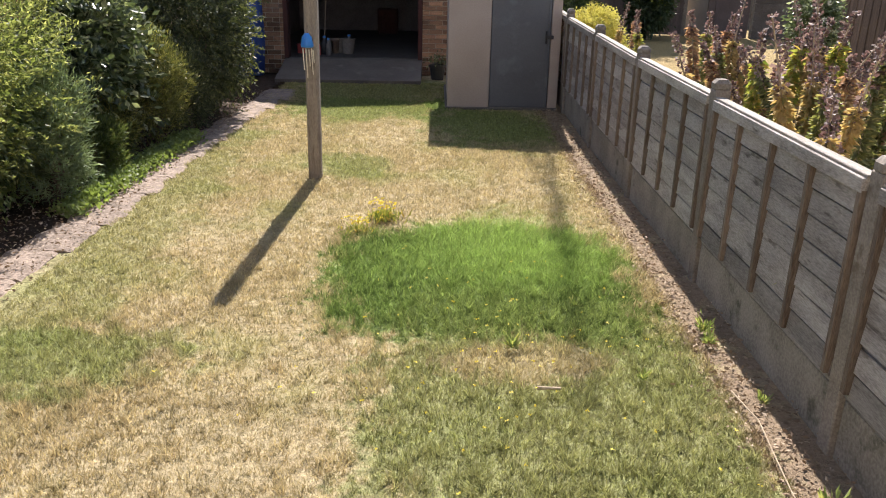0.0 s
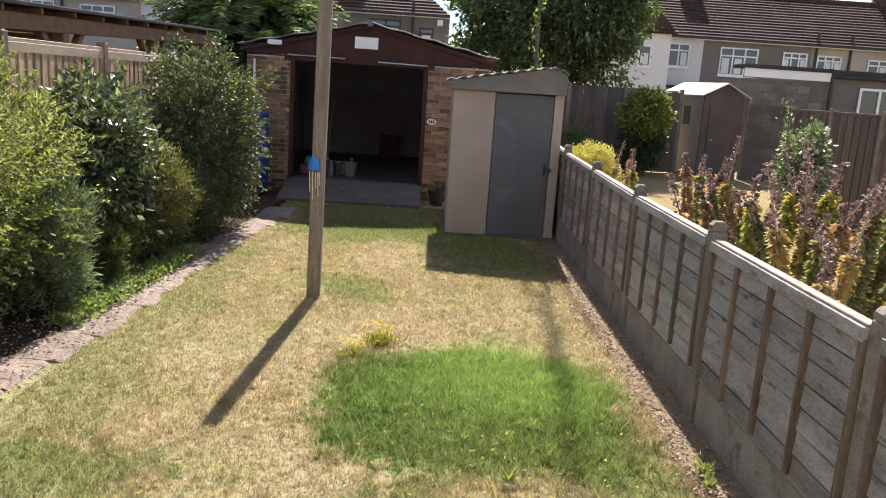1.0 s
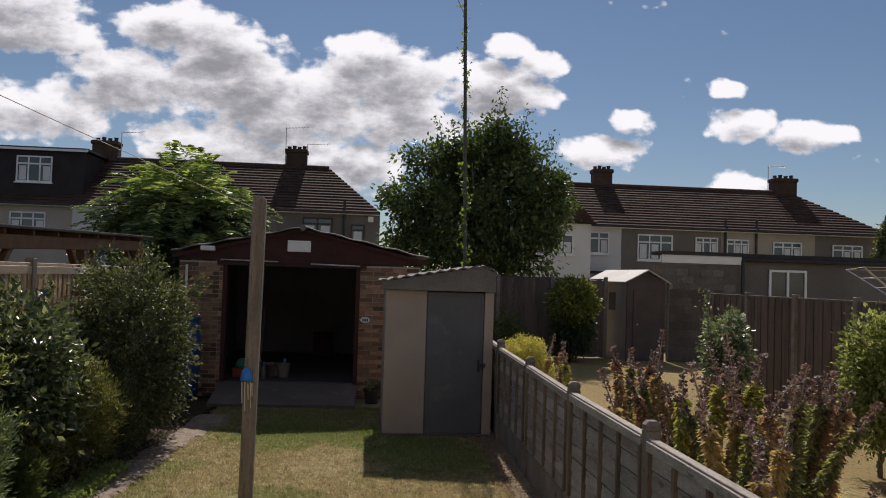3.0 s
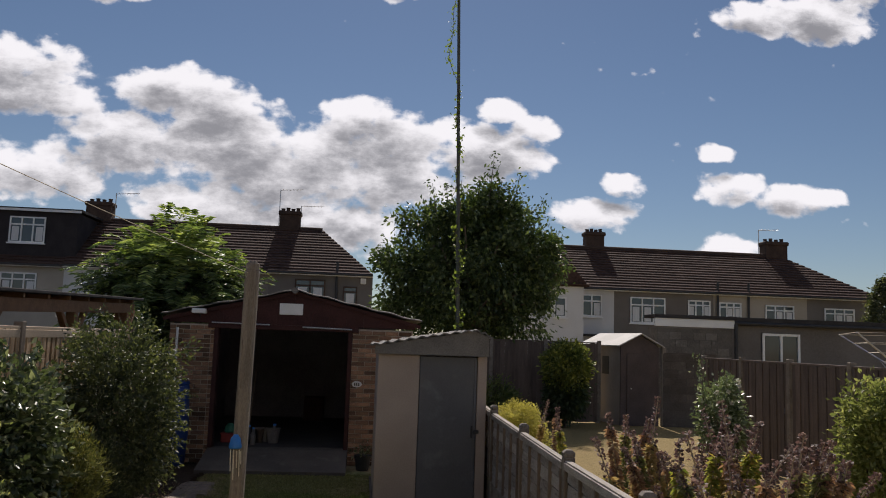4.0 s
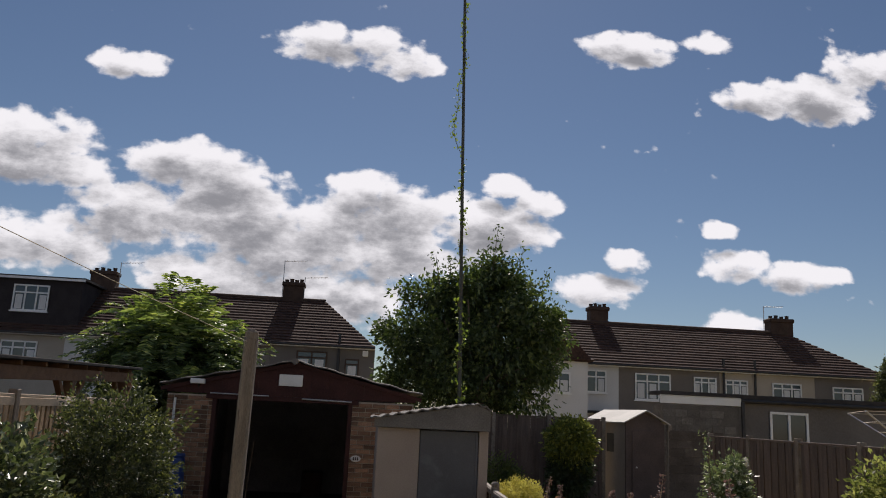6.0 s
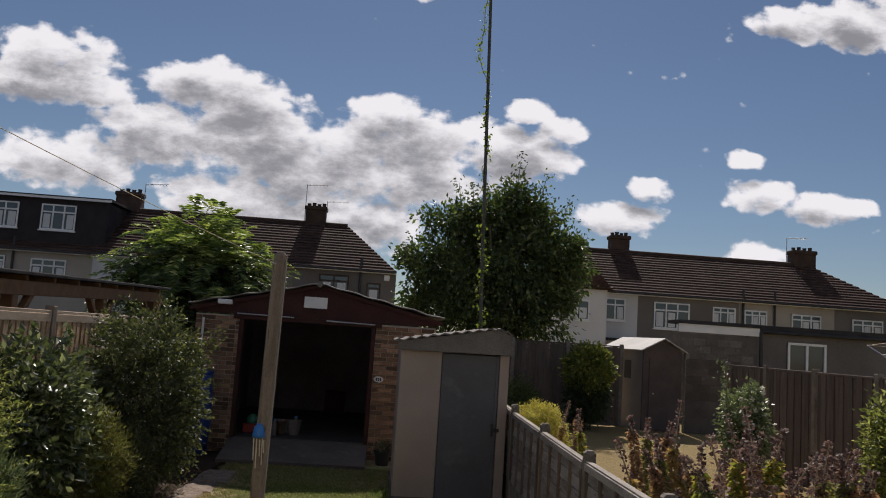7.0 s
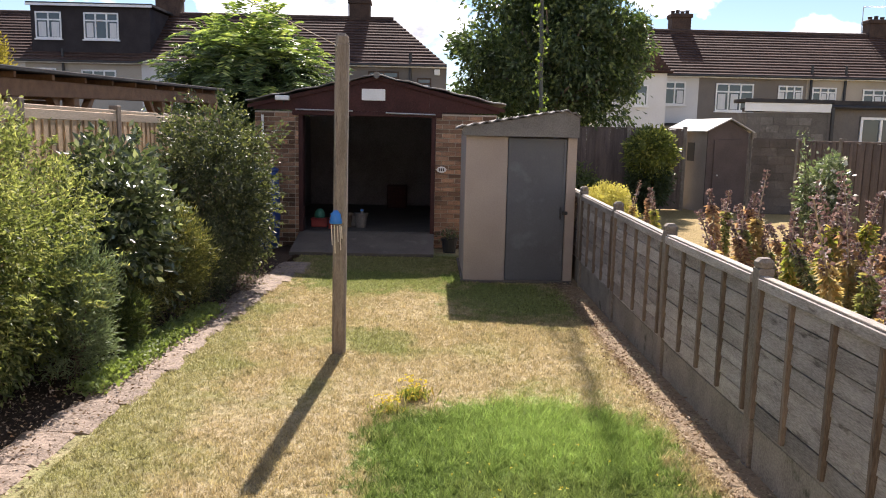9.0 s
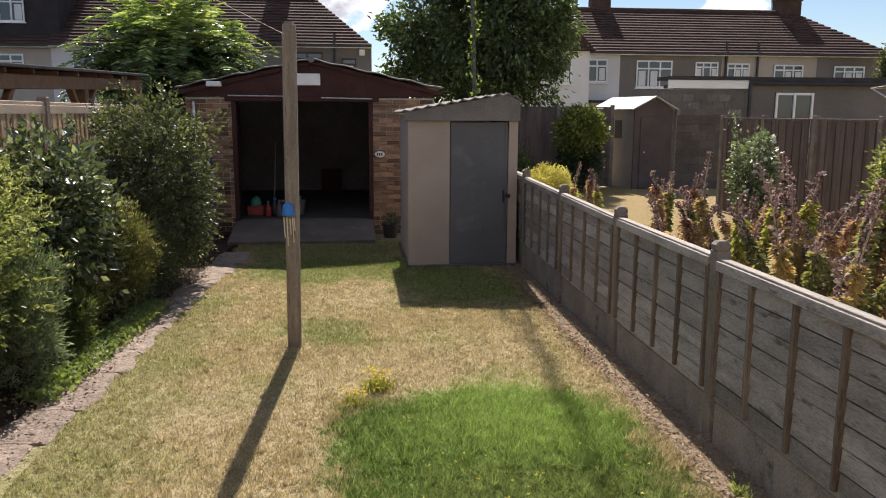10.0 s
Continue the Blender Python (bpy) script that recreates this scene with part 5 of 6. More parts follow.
# ---- outbuildings of the next gardens ----
def build_outbuildings():
    t = thing("flat_roofed_extension", (12.56, 25.6, 0.05), "flat-roofed block extension with a white fascia and glazed doors", "building")
    part("wall", box(-3.5, 0, -0.15, -1.04, 0.8, 2.72), M_BLOCK, t, "grey block wall")
    part("wall", box(-1.036, 0.5, -0.15, 6.4, 7, 2.92), M_TAUPEWALL, t, "taupe rendered wall")
    part("fascia", box(-3.6, -0.08, 2.76, -1.0, -0.02, 3.02, 0.01), M_UPVC, t)
    part("roof", box(-3.62, -0.14, 3.02, -0.95, 0.85, 3.13, 0.01), M_FELT, t)
    part("roof", box(-0.945, 0.3, 2.98, 6.6, 7.1, 3.14, 0.01), M_FELT, t)
    part("gutter", cyl((-0.94, 0.28, 2.94), (6.6, 0.28, 2.94), 0.06, None, 8), M_BLACK, t)
    part("downpipe", cyl((-0.96, -0.09, -0.05), (-0.96, -0.09, 2.9), 0.06, None, 8), M_BLACK, t)
    window(0.18, 0.2, 1.46, 2.66, 0.5, t, 2, False, False)
    blk = mesh_of("block", box(0, -0.014, 0, 0.37, 0.0, 0.212), M_BLOCK)
    for r in range(11):
        for c in range(7):
            x = -3.48 + c * 0.39 + (0.19 if r % 2 else 0)
            if x + 0.37 < -1.05:
                put_mesh("block", blk, t, m=pose(x, 0, 0.05 + r * 0.232))
    # block wall
    w = thing("block_wall", (8.12, 22.75, 0), "brown-grey concrete block boundary wall in the shade", "wall", rz=-4)
    part("core", box(0, -0.05, -0.05, 1.5, 0.05, 2.0), M_BLOCK_BROWN, w)
    blk = mesh_of("block", box(-0.215, -0.060, -0.105, 0.215, 0.060, 0.105, 0.006), M_BLOCK_BROWN)
    end = mesh_of("block", box(-0.105, -0.060, -0.105, 0.105, 0.060, 0.105, 0.006), M_BLOCK_BROWN)
    for r in range(9):
        for c in range(4):
            x = 0.22 + c * 0.44 - (0.22 if r % 2 else 0)
            if x < 1.4:
                put_mesh("block", blk if x > 0.1 else end, w, m=pose(max(x, 0.11), 0, 0.105 + r * 0.22))
    # metal shed with a pale roof
    s = thing("metal_shed", (6.9, 22.6, 0), "grey metal garden shed with a brown door and pale roof", "shed", rz=9)
    W, D = 1.15, 2.4
    part("side_wall", box(0, 0.05, 0, 0.04, D, 2.15), M_SHED2, s)
    part("side_wall", box(W - 0.04, 0.05, 0, W, D, 2.15), M_SHED2, s)
    part("back_wall", box(0.04, D - 0.04, 0, W - 0.04, D, 2.2), M_SHED2, s)
    part("front_wall", prism([(0.0, 0), (W, 0), (W, 2.15), (W / 2, 2.46), (0, 2.15)], 0.0, 0.045), M_SHED2DOOR, s, "dark brown gable front")
    d = part("door", box(0.18, -0.025, 0.05, W - 0.15, -0.003, 1.95, 0.005), M_SHED2DOOR, s)
    part("door_handle", cyl((0.3, -0.06, 1.0), (0.3, -0.025, 1.0), 0.02, None, 8), M_METAL, d)
    part("side_window", box(-0.012, 0.7, 1.35, -0.002, 1.1, 1.85), M_BLACK, s)
    for sg, nm in ((-1, "roof_sheet"), (1, "roof_sheet")):
        x = W / 2
        part(nm, prism([(x, 2.48), (x + sg * (W / 2 + 0.12), 2.13), (x + sg * (W / 2 + 0.12), 2.16), (x, 2.51)], -0.12, D + 0.1), M_SHED2ROOF, s, "pale grey roof sheet")
    part("corner_post", box(W + 0.06, -0.1, 0, W + 0.18, 0.02, 2.15, 0.01), M_POST, s)
    # rotary airer
    r = thing("rotary_airer", (8.15, 12.6, 0), "folded-out rotary washing line with pale arms", "airer")
    part("pole", cyl((0, 0, 0), (0, 0, 1.95), 0.025, None, 10), M_METAL, r)
    tips = []
    for i in range(4):
        a = radians(20 + 90 * i)
        tip = (1.3 * math.cos(a), 1.3 * math.sin(a), 2.45)
        tips.append(tip)
        part("arm", cyl((0, 0, 1.75), tip, 0.014, None, 8), M_METAL, r)
        part("strut", cyl((0, 0, 1.35), (tip[0] * 0.45, tip[1] * 0.45, 2.06), 0.009, None, 6), M_METAL, r)
    for k in (0.4, 0.6, 0.8, 1.0):
        bm = bmesh.new()
        pts = [Vector((0, 0, 1.75)).lerp(Vector(p), k) for p in tips]
        for p, q in zip(pts, pts[1:] + pts[:1]):
            cyl(p, q, 0.004, None, 4, bm)
        part("line", bm, M_CORD, r)


build_outbuildings()


# ---- mast with a climber ----
def build_mast():
    t = thing("tall_mast", (1.88, 18.0, 0), "tall thin dark mast wound with a climbing vine", "mast")
    t.matrix_basis = pose(1.91, 18.0, 0, 0, -1.6, 0)
    part("shaft", cyl((0, 0, -0.1), (0, 0, 13.2), 0.042, 0.03, 10), M_MAST, t)
    rng = np.random.default_rng(40)
    z, pts, way = 0.0, [], []
    while z < 11.5:
        loose = 0.20 * math.exp(-((z - 8.6) / 0.7) ** 2)
        p = Vector((0.05 * math.cos(z * 5) - loose, 0.05 * math.sin(z * 5) - 0.02, z))
        way.append(p)
        thick = 9 if z < 4.6 else (4 if z < 6.2 else (8 if z < 7.3 else (3 if z < 8 else 5)))
        sp = 0.06 if z < 4.6 else 0.045
        for k in range(thick):
            pts.append(np.array(p) + rng.normal(size=3) * sp)
        z += 0.11
    part("vine_stem", tube(way, 0.010, 0.004), M_BARK, t)
    pts = np.array(pts)
    put_mesh("vine_leaves", leaves("vine_leaves", pts, rng.normal(size=pts.shape) + (0, 0, -0.5), 0.075, L_VINE, 0.7, rng, 0.4), t)


build_mast()


# ---- trees ----
def build_trees():
    t = thing("tree", (3.0, 24.3, 0), "dense dark green broadleaf tree behind the fence", "tree")
    part("trunk", limbs((-0.15, 0, 4.1), (2.4, 2.2, 2.6), 0.2, 16, 4), M_BARK, t)
    lobes = ((-1.85, 0.0, 4.15, 0.85), (-1.2, 0.1, 5.35, 0.8), (-2.15, 0.1, 2.95, 0.65), (-0.2, 0.0, 5.45, 0.8), (0.9, 0.1, 5.55, 0.85), (1.75, -0.1, 4.7, 0.82), (1.9, 0.0, 3.6, 0.62),
             (0.45, -0.4, 4.3, 1.15), (-0.8, -0.4, 3.7, 1.1), (-0.7, -0.2, 2.6, 1.0), (0.95, -0.1, 2.8, 0.9), (0.5, 0.2, 6.3, 0.55))
    for i, (x, y, z, r) in enumerate(lobes):
        put_mesh("crown", crown("crown", (x, y, z), (r * 1.05, r, r * 0.95), int(56 * r * r + 14), 48, 0.17, 0.15, L_TREE, 51 + i, rough=0.8, slim=0.48, droop=0.4), t)
    # dark leaves paint the shade seen through gaps in the crown
    put_mesh("inner_leaves", crown("inner_leaves", (0, 0.6, 3.9), (1.75, 1.1, 1.75), 240, 40, 0.25, 0.18, L_SHADED, 71, rough=0.5), t)
    rng = np.random.default_rng(9)
    for i, (x, z, h) in enumerate(((0.5, 6.9, 0.85), (1.3, 6.5, 0.75), (-0.45, 6.2, 0.75), (-1.3, 6.2, 0.6), (2.0, 5.9, 0.6), (2.5, 5.0, 0.5), (-2.6, 4.7, 0.4), (0.1, 6.6, 0.5), (-2.2, 5.4, 0.5), (-0.9, 6.3, 0.5), (2.7, 4.2, 0.4))):
        bm = cyl((x * 0.8, 0, z - 0.9), (x, -0.2, z + h * 0.8), 0.02, 0.006, 5)
        part("shoot", bm, M_BARK, t)
        k = 80
        f = rng.random(k)
        pts = np.stack([x * (0.8 + 0.2 * f), -0.2 * f, z - 0.9 + (h * 0.8 + 0.9) * f], 1) + rng.normal(size=(k, 3)) * 0.12
        put_mesh("shoot_leaves", leaves("shoot_leaves", pts, rng.normal(size=(k, 3)), 0.13, L_TREE, 0.45, rng), t)
    # tree of heaven with long compound leaves
    s = thing("tree", (-5.3, 23.6, 0), "feathery-leaved tree with long compound leaves", "tree")
    part("trunk", limbs((0, 0, 3.4), (2.0, 1.8, 1.6), 0.14, 14, 6), M_BARK, s)
    rng = np.random.default_rng(61)
    c, d = bump_dirs(rng, 640, (1.75, 1.6, 1.45), 0.5, 5.0)
    c += np.array((-0.05, 0, 3.35))
    d = unit(d * np.array((1, 1, 0.7)) + rng.normal(size=d.shape) * 0.35 + np.array((0, 0, 0.35)))

    def fronds(name, pick, mat):
        P, A = [], []
        for base, way in zip(c[pick], d[pick]):
            ln = rng.uniform(0.7, 1.3)
            side = np.cross(way, np.array((0, 0, 1.0)))
            side /= max(np.linalg.norm(side), 1e-6)
            for j in range(14):
                f = (j + 1) / 14
                p = base + way * ln * f + np.array((0, 0, -0.5 * f * f * ln))
                for sg in (-1, 1):
                    P.append(p + side * sg * 0.09), A.append(side * sg + way * 0.4 + np.array((0, 0, -0.35)))
        put_mesh(name, leaves(name, np.array(P), np.array(A), 0.24, mat, 0.22, rng), s)
    # upper fronds take the lit tone, the rest the shaded copy
    upper = c[:, 2] + rng.normal(size=len(c)) * 0.35 > 3.75
    fronds("compound_leaves", upper, L_SUMAC)
    fronds("older_leaves", ~upper, L_SUMAC_SHADED)
    put_mesh("inner_leaves", crown("inner_leaves", (0, 0.2, 2.9), (1.75, 1.5, 1.2), 420, 34, 0.2, 0.15, L_SHADED, 62, rough=0.3), s)
    # golden conifer, tall, beyond the shelter
    g = thing("conifer", (-11.6, 21.0, 0), "tall golden conifer beyond the shelter", "conifer")
    part("trunk", cyl((0, 0, -0.1), (0, 0, 4.8), 0.14, 0.03, 9), M_BARK, g)
    rng = np.random.default_rng(71)
    P, A = [], []
    for k in range(1500):
        f = rng.random() ** 0.8
        r = (1.5 * (1 - f) ** 0.75 + 0.12) * rng.uniform(0.7, 1.08) * (1 + 0.15 * math.sin(k * 1.7))
        a = rng.uniform(0, 2 * np.pi)
        c = np.array((r * math.cos(a), r * math.sin(a), 0.4 + 5.0 * f))
        for j in range(22):
            P.append(c + rng.normal(size=3) * 0.09), A.append(np.array((math.cos(a), math.sin(a), 1.2)) + rng.normal(size=3) * 0.5)
    put_mesh("foliage", leaves("foliage", np.array(P), np.array(A), 0.11, L_GOLD, 0.3, rng), g)
    h = thing("conifer", (27.5, 41.0, 0), "dark conifer beside the end house", "conifer")
    part("trunk", cyl((0, 0, -0.1), (0, 0, 5), 0.18, 0.05, 9), M_BARK, h)
    P, A = [], []
    for k in range(900):
        f = rng.random() ** 0.8
        r = (1.5 * (1 - f) ** 0.6 + 0.15) * rng.uniform(0.7, 1.1)
        a = rng.uniform(0, 2 * np.pi)
        c = np.array((r * math.cos(a), r * math.sin(a), 0.5 + 5.6 * f))
        for j in range(14):
            P.append(c + rng.normal(size=3) * 0.14), A.append(rng.normal(size=3) + np.array((0, 0, 0.6)))
    put_mesh("foliage", leaves("foliage", np.array(P), np.array(A), 0.2, L_SMALLDARK, 0.35, rng), h)


build_trees()


# ---- the next garden's plants ----
def spike(seed, tall):
    """One tall seeding perennial: curved stem, brush of drooping dry leaves, dark seed heads above; base at the origin."""
    rng = np.random.default_rng(seed)
    bend = rng.normal(size=2) * 0.16
    pts = [Vector((bend[0] * (k / 8) ** 2, bend[1] * (k / 8) ** 2, tall * k / 8)) for k in range(9)]
    stem = tube(pts, 0.008, 0.005)

    def on(f):
        return np.stack([bend[0] * f ** 2, bend[1] * f ** 2, tall * f], 1)
    change = 0.70 + 0.05 * (seed % 4)
    n = 560
    f = rng.uniform(0.25, change + 0.06, n)
    a = rng.uniform(0, 2 * np.pi, n)
    out = np.stack([np.cos(a), np.sin(a), rng.uniform(-0.75, 0.15, n)], 1)
    brush = on(f) + out * 0.036, out + rng.normal(size=(n, 3)) * 0.15
    n = 120
    row = np.floor(rng.random(n) * 15)
    g = change + (1 - change) * (row + 0.5) / 15
    a = np.floor(rng.random(n) * 4) * np.pi / 2 + row * 0.8 + rng.normal(size=n) * 0.2
    out = np.stack([np.cos(a), np.sin(a), rng.uniform(-0.1, 0.6, n)], 1)
    heads = on(g) + out * (0.034 * (1.35 - g))[:, None] * 1.5 + rng.normal(size=(n, 3)) * 0.004, out + rng.normal(size=(n, 3)) * 0.3
    m = 16
    g = rng.uniform(0.04, 0.32, m)
    b = rng.uniform(0, 2 * np.pi, m)
    lo = np.stack([np.cos(b), np.sin(b), np.full(m, -0.55)], 1)
    return stem, brush, heads, (on(g) + lo * 0.12, lo), rng


def build_perennials():
    kinds = []
    for i in range(8):
        tall = (1.35, 1.5, 1.62, 1.45, 1.7, 1.25, 1.55, 1.4)[i]
        lower = (L_TAN, L_TAN, L_FADED, L_RUST, L_TAN, L_FADED, L_STRAWLEAF, L_RUST)[i]
        stem, lo, hi, lv, rng = spike(100 + i, tall)
        t = thing("seeding_perennial", (0, 0, 0), "tall seeding perennial with straw-coloured leaves and purple heads" if lower is L_TAN else "tall seeding perennial with fading leaves and purple seed heads", "plant", "tall seeding perennials over the fence")
        part("stem", stem, M_TWIG, t)
        tagged(put_mesh("dry_leaves", leaves("dry_leaves", *lo, 0.068, lower, 0.36, rng), t), kind="stuff")
        tagged(put_mesh("seed_spike", leaves("seed_spike", *hi, 0.030, L_PURPLE, 0.8, rng), t), kind="stuff")
        put_mesh("leaves", leaves("leaves", *lv, 0.19, L_STRAWLEAF, 0.22, rng), t)
        kinds.append(t)
    rr = random.Random(77)
    spots = []
    while len(spots) < 60:
        y = rr.uniform(5.6, 8.6)
        x = rr.uniform(2.15, 3.9)
        if x > 2.2 + (8.9 - y) * 0.75:
            continue
        if x > -0.2 + 0.6 * (y - 1.27) or (y > 7.4 and rr.random() < 0.3):
            continue
        spots.append((x, y))
    spots += [(2.0, 11.6), (2.1, 10.7), (2.32, 10.2), (2.22, 10.9), (2.02, 12.1), (2.3, 9.6), (2.6, 9.4), (2.75, 9.9)]
    used = set()
    for i, (x, y) in enumerate(spots):
        k = kinds[i % len(kinds)]
        s = rr.uniform(0.85, 1.08) * (0.98 if y > 9 else 1.0)
        m = pose(x, y, -0.01, rr.uniform(-14, 14), rr.uniform(-14, 14), rr.uniform(0, 360))
        if i < len(kinds):
            k.matrix_basis = m @ Matrix.Diagonal((s, s, s, 1))
        else:
            c = copy_thing(k, m)
            c.scale = (s, s, s)
    # long fading grass round their feet
    rng = np.random.default_rng(78)
    n = 7000
    root = np.stack([rng.uniform(1.95, 3.9, n), rng.uniform(4.6, 8.8, n), np.zeros(n)], 1)
    root = root[root[:, 0] < -0.1 + 0.6 * (root[:, 1] - 1.27)]
    n = len(root)
    a, ln = rng.uniform(0, 2 * np.pi, n), rng.uniform(0.2, 0.75, n)
    out = np.stack([np.cos(a), np.sin(a), np.zeros(n)], 1)
    side = np.stack([-np.sin(a), np.cos(a), np.zeros(n)], 1) * 0.008
    mid = root + out * (ln * 0.22)[:, None] + np.array((0, 0, 0.7)) * ln[:, None]
    tip = root + out * (ln * 0.62)[:, None] + np.array((0, 0, 0.62)) * ln[:, None]
    verts = np.stack([root - side, root + side, mid + side, mid - side, tip], 1).reshape(-1, 3)
    b = np.arange(n)[:, None] * 5
    tri = np.concatenate([b + np.array([[0, 1, 2]]), b + np.array([[0, 2, 3]]), b + np.array([[3, 2, 4]])], 0)
    ob = new("long_grass", np_mesh("long_grass", verts, tri, L_STRAWLEAF))
    tagged(ob, "long fading grass round the tall perennials", "grass", kind="stuff")


build_perennials()


def build_neighbour_plants():
    def plain(name, at, c, r, clumps, per, cr, size, mat, seed, label, **kw):
        return shrub(name, at, c, r, [("foliage", crown("foliage", c, r, clumps, per, cr, size, mat, seed, flat_bottom=0.03, **kw))], label)
    plain("shrub", (2.02, 12.3, 0), (0, 0, 0.80), (0.44, 0.45, 0.52), 620, 50, 0.035, 0.032, L_GOLDSHRUB, 81, "clipped pale golden shrub behind the fence end", rough=0.10)
    laurel = plain("shrub", (5.2, 21.9, 0), (0, 0, 1.55), (0.55, 0.48, 0.56), 360, 34, 0.09, 0.11, L_LAUREL, 82, "rounded yellow-green laurel before the back fence", rough=0.3)
    # dark leaf colour stands in for the shade at the laurel's foot
    put_mesh("lower_foliage", crown("lower_foliage", (0, 0.1, 0.85), (0.5, 0.42, 0.75), 260, 32, 0.09, 0.11, L_SHADED, 87, rough=0.3, flat_bottom=0.03), laurel)
    plain("shrub", (5.72, 9.95, 0), (0, 0, 1.05), (0.38, 0.4, 0.82), 220, 34, 0.08, 0.075, L_YELLOWGREEN, 83, "yellow-green bush on the dry lawn", rough=0.3)
    plain("shrub", (3.4, 21.9, 0), (0, 0, 0.6), (0.6, 0.4, 0.6), 150, 26, 0.09, 0.08, L_OLIVE, 84, "low dark green bush in the fence's shade", rough=0.35)
    # climbing rose with pale flowers
    at = (4.44, 11.3, 0)
    t = plain("rose_bush", at, (0.08, 0, 1.25), (0.27, 0.26, 0.56), 120, 28, 0.06, 0.07, L_ROSE, 85, "tall rose bush with pale flowers", rough=0.5)
    rng = np.random.default_rng(86)
    part("shoot", cyl((-0.1, 0, 0.4), (-0.22, 0.0, 2.02), 0.012, 0.006, 6), M_BARK, t)
    n = 150
    f = rng.random(n)
    put_mesh("shoot_leaves", leaves("shoot_leaves", np.stack([-0.15 - 0.08 * f, np.zeros(n), 1.0 + 1.05 * f], 1) + rng.normal(size=(n, 3)) * 0.045, rng.normal(size=(n, 3)), 0.05, L_ROSE, 0.5, rng), t)
    for k in range(14):
        c = np.array((rng.normal(0.0, 0.13), rng.normal(-0.2, 0.05), rng.uniform(0.8, 1.8)))
        d = unit(rng.normal(size=(14, 3)))
        put_mesh("flower", leaves("flower", c + d * 0.02, d, 0.036, L_PETALWHITE, 0.8, rng), t)


build_neighbour_plants()


# ---- small things ----
def build_small():
    rng = np.random.default_rng(91)
    # yellow-flowered weeds in the lawn
    def weed(at, r, h, n, flowers, label):
        t = thing("flowering_weed", at, label, "weed", "flowering weeds in the lawn")
        p = rng.normal(size=(n, 3)) * (r, r, 0) + np.array((0, 0, 0.5 * h))
        put_mesh("leaves", leaves("leaves", p * (1, 1, 0.5), rng.normal(size=(n, 3)) * (0.5, 0.5, 0.3) + (0, 0, 0.7), h * 0.75, L_STRAWLEAF, 0.1, rng), t)
        c = rng.normal(size=(flowers, 3)) * (r * 0.9, r * 0.9, h * 0.15) + (0, 0, h)
        c = np.repeat(c, 5, 0)
        d = rng.normal(size=c.shape) * (1, 1, 0.3)
        tagged(put_mesh("blossom", leaves("blossom", c + unit(d) * 0.007, d, 0.015, L_PETALYELLOW, 0.8, rng), t), kind="stuff")
    weed((-0.46, 7.2, 0), 0.065, 0.12, 150, 46, "clump of yellow-flowered weed in the dry grass")
    weed((-0.63, 6.9, 0), 0.055, 0.09, 110, 30, "clump of yellow-flowered weed in the dry grass")
    # scattered little yellow flowers
    n = 120
    c = np.stack([rng.normal(0.35, 0.55, n), rng.normal(5.0, 0.75, n), rng.uniform(0.03, 0.06, n)], 1)
    c = c[(c[:, 0] < 1.25) & (c[:, 1] > 2.6)]
    c = np.repeat(c, 4, 0)
    d = rng.normal(size=c.shape) * (1, 1, 0.2)
    ob = new("yellow_flowers", leaves("yellow_flowers", c + unit(d) * 0.006, d, 0.011, L_PETALYELLOW, 0.8, rng))
    tagged(ob, "scattered tiny yellow flowers in the grass", "flowers", kind="stuff")
    # rosettes
    for at, s in (((0.34, 5.07, 0.0), 0.09), ((1.42, 5.3, 0.0), 0.10), ((0.75, 5.6, 0), 0.06), ((1.46, 4.55, 0), 0.06), ((0.95, 4.75, 0), 0.06), ((1.40, 5.15, 0.0), 0.08), ((1.40, 3.75, 0.0), 0.10)):
        a = rng.uniform(0, 2 * np.pi, 80)
        d = np.stack([np.cos(a), np.sin(a), rng.uniform(0.2, 2.2, 80)], 1) * rng.uniform(0.2, 1.1, (80, 1))
        t = thing("leafy_weed", at, "rosette of pale green weed leaves on the ground", "weed", "rosette weeds")
        put_mesh("leaves", leaves("leaves", d * s * 0.45 + (0, 0, 0.008), d, s * 0.5, L_WEED, 0.2, rng), t)
    # twigs
    for name, pts, r, lab in (("long_twig", ((1.33, 4.62, 0.03), (1.36, 4.35, 0.035), (1.33, 4.1, 0.03), (1.30, 3.85, 0.03), (1.3, 3.6, 0.02)), 0.0038, "long thin fallen twig lying along the fence"),
                              ("short_twig", ((0.42, 4.63, 0.025), (0.53, 4.62, 0.03)), 0.009, "short pale fallen stick on the grass")):
        t = thing(name, pts[0], lab, "twig")
        part("stick", tube([Vector(p) - Vector(pts[0]) for p in pts], r, r * 0.7), M_TWIG, t)
    # blue water butt by the garage
    t = thing("water_butt", (-3.12, 14.72, 0), "blue plastic water butt beside the garage door", "water butt")
    part("barrel", lathe([(0.2, 0), (0.22, 0.02), (0.25, 0.5), (0.25, 0.75), (0.225, 1.25), (0.2, 1.3)], 20), M_BLUEBIN, t, round_shade=True)
    part("lid", lathe([(0.225, 1.28), (0.23, 1.3), (0.22, 1.33), (0.08, 1.35)], 20), M_BLUEBIN, t)
    # things in the garage
    zf = 0.25
    t = thing("plastic_crate", (-2.36, 15.75, zf), "red plastic crate with a green bag on the garage floor", "crate")
    bm = box(-0.14, -0.12, 0, 0.14, 0.12, 0.15, 0.015)
    part("body", bm, M_RED, t)
    part("rim", box(-0.15, -0.13, 0.14, 0.15, 0.13, 0.16, 0.006), M_RED, t)
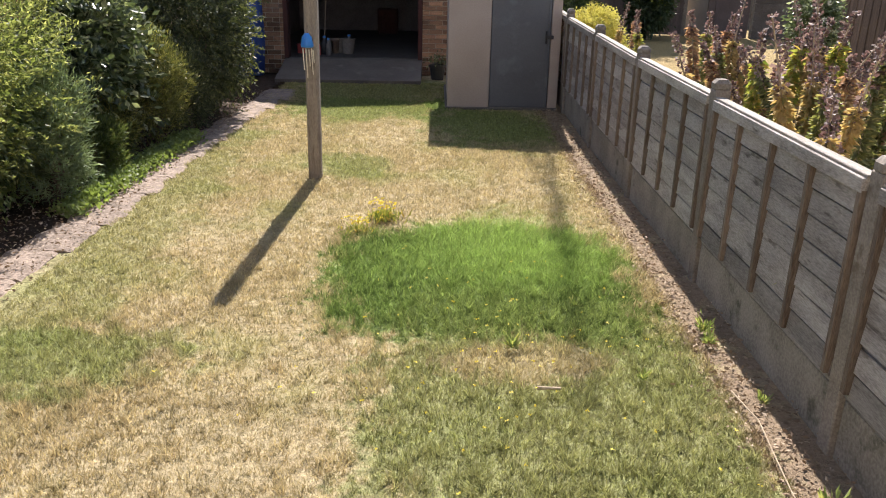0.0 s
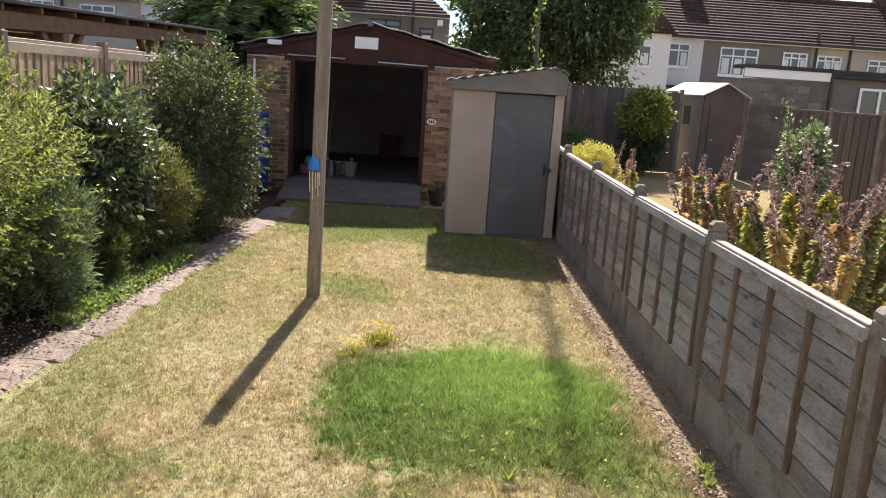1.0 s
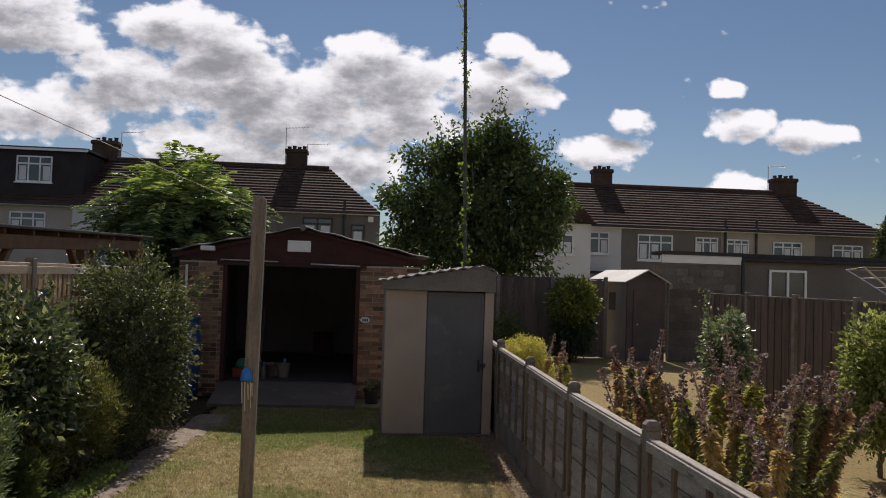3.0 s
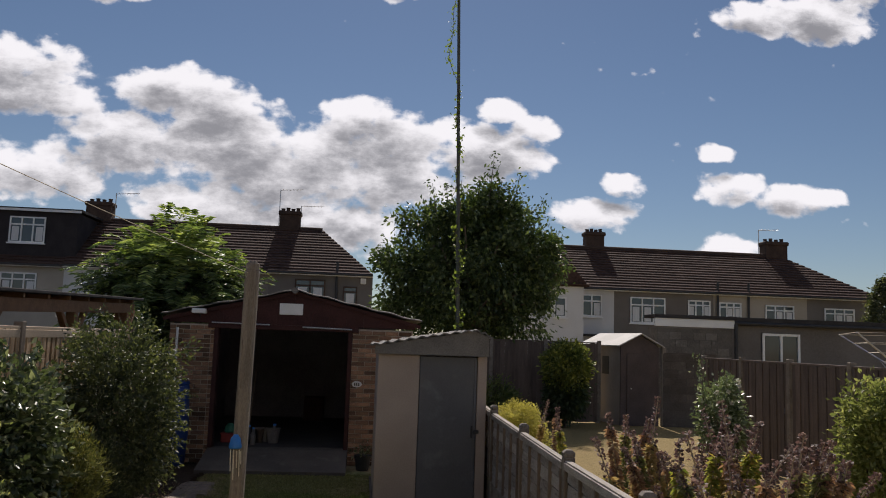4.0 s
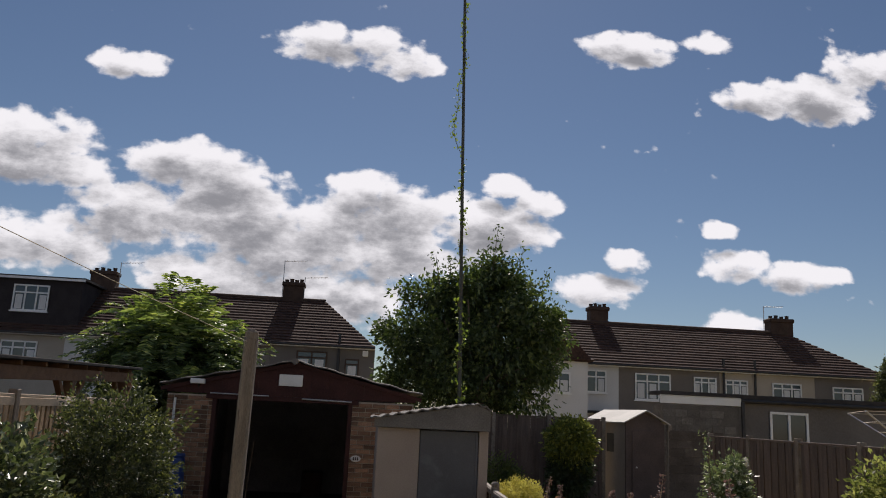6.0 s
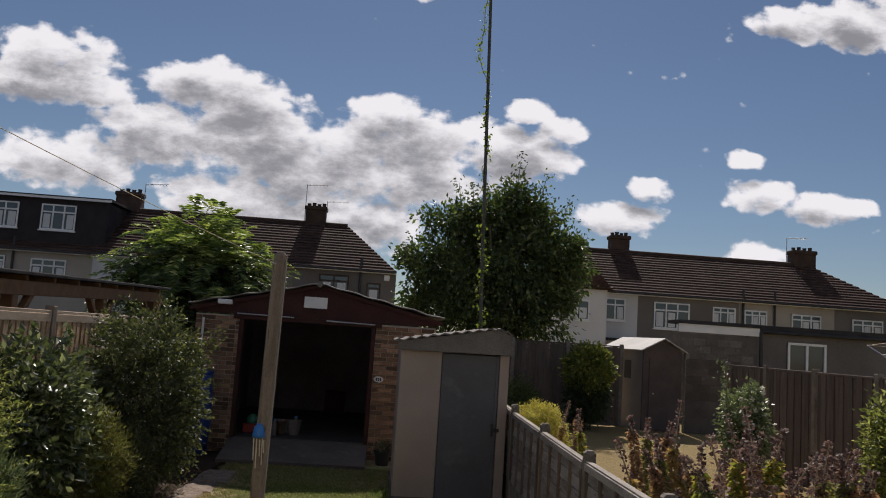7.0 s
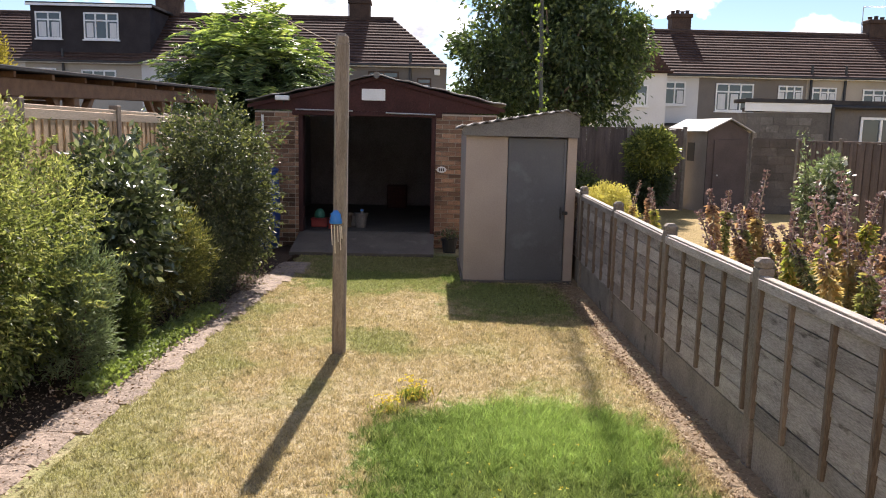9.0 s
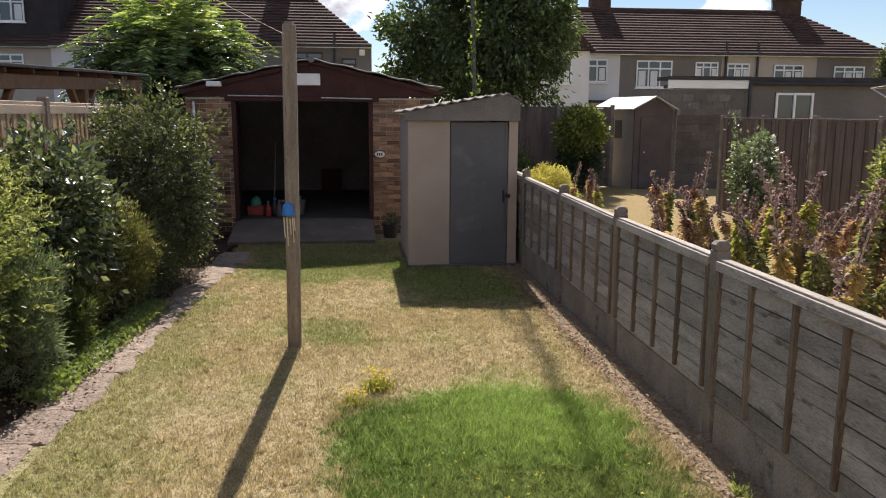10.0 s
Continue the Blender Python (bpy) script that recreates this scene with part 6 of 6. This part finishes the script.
    part("bag", lathe([(0.09, 0.165), (0.10, 0.2), (0.085, 0.27), (0.04, 0.32)], 12), M_GREENPLASTIC, t, "green plastic bag")
    # whitish box, greyed: the garage's dimness is put into its colour
    t = thing("storage_box", (-1.85, 15.9, zf), "dimmed grey plastic storage box on the garage floor", "box")
    part("body", box(-0.13, -0.1, 0, 0.13, 0.1, 0.2, 0.02), M_SHEET, t)
    part("lid", box(-0.14, -0.11, 0.2, 0.14, 0.11, 0.23, 0.01), M_SHEET, t)
    part("label_bar", box(-0.06, -0.104, 0.05, 0.05, -0.1005, 0.15), M_BLACK, t)
    # pale bottles are greyed the same way to look dim in there
    for x, y, r, h, mt, lab in ((-2.02, 15.6, 0.07, 0.28, M_BLACK, "dark plastic bottle"), (-2.12, 15.45, 0.05, 0.24, M_RED, "red plastic bottle"), (-1.93, 15.45, 0.045, 0.26, M_SHEET, "dimmed grey plastic bottle"), (-1.6, 15.7, 0.06, 0.3, M_SHEET, "dimmed grey plastic bottle"), (-1.85, 15.75, 0.07, 0.26, M_BATTEN, "dull brown pot")):
        t = thing("bottle" if "bottle" in lab else "flower_pot", (x, y, zf), lab + " on the garage floor", "bottle" if "bottle" in lab else "pot", "clutter on the garage floor")
        part("body", lathe([(r * 0.9, 0), (r, 0.01), (r, h * 0.65), (r * 0.4, h * 0.85), (r * 0.4, h)] if "bottle" in lab else [(r * 0.7, 0), (r, h * 0.8), (r * 1.15, h * 0.82), (r * 1.15, h)], 14), mt, t, round_shade=True)
        if "bottle" in lab:
            part("cap", lathe([(r * 0.45, h), (r * 0.45, h + 0.03)], 10), M_BLUE, t)
    t = thing("bucket", (-1.62, 15.75, zf), "grey plastic bucket on the garage floor", "bucket", "clutter on the garage floor")
    part("body", lathe([(0.09, 0), (0.12, 0.24), (0.13, 0.24), (0.13, 0.26)], 14), M_SHEET, t)
    t = thing("tool_cabinet", (-1.15, 19.7, zf), "dark red tool cabinet at the back of the garage", "cabinet")
    part("body", box(-0.22, -0.15, 0, 0.22, 0.15, 0.52, 0.01), M_MAROON, t)
    for k in range(3):
        part("drawer", box(-0.2, -0.162, 0.04 + k * 0.16, 0.2, -0.1505, 0.18 + k * 0.16, 0.004), M_MAROON, t)
    t = thing("garden_rake", (-2.08, 15.95, zf), "long-handled garden tool leaning in the garage", "tool")
    part("handle", cyl((0, 0, 0.02), (0.05, 0.25, 1.25), 0.012, None, 8), M_BATTEN, t)
    part("head", box(-0.14, -0.015, 0, 0.14, 0.015, 0.05, 0.004), M_METAL, t)
    # low planter by the shed corner
    t = thing("flower_pot", (-0.05, 14.55, 0), "dark pot of green leaves beside the garage pier", "pot")
    part("pot", lathe([(0.1, 0), (0.13, 0.2), (0.145, 0.2), (0.145, 0.24)], 14), M_BLACK, t)
    p = rng.normal(size=(120, 3)) * (0.09, 0.09, 0.06) + (0, 0, 0.3)
    put_mesh("leaves", leaves("leaves", p, rng.normal(size=p.shape), 0.06, L_GLOSSY, 0.5, rng), t)


build_small()
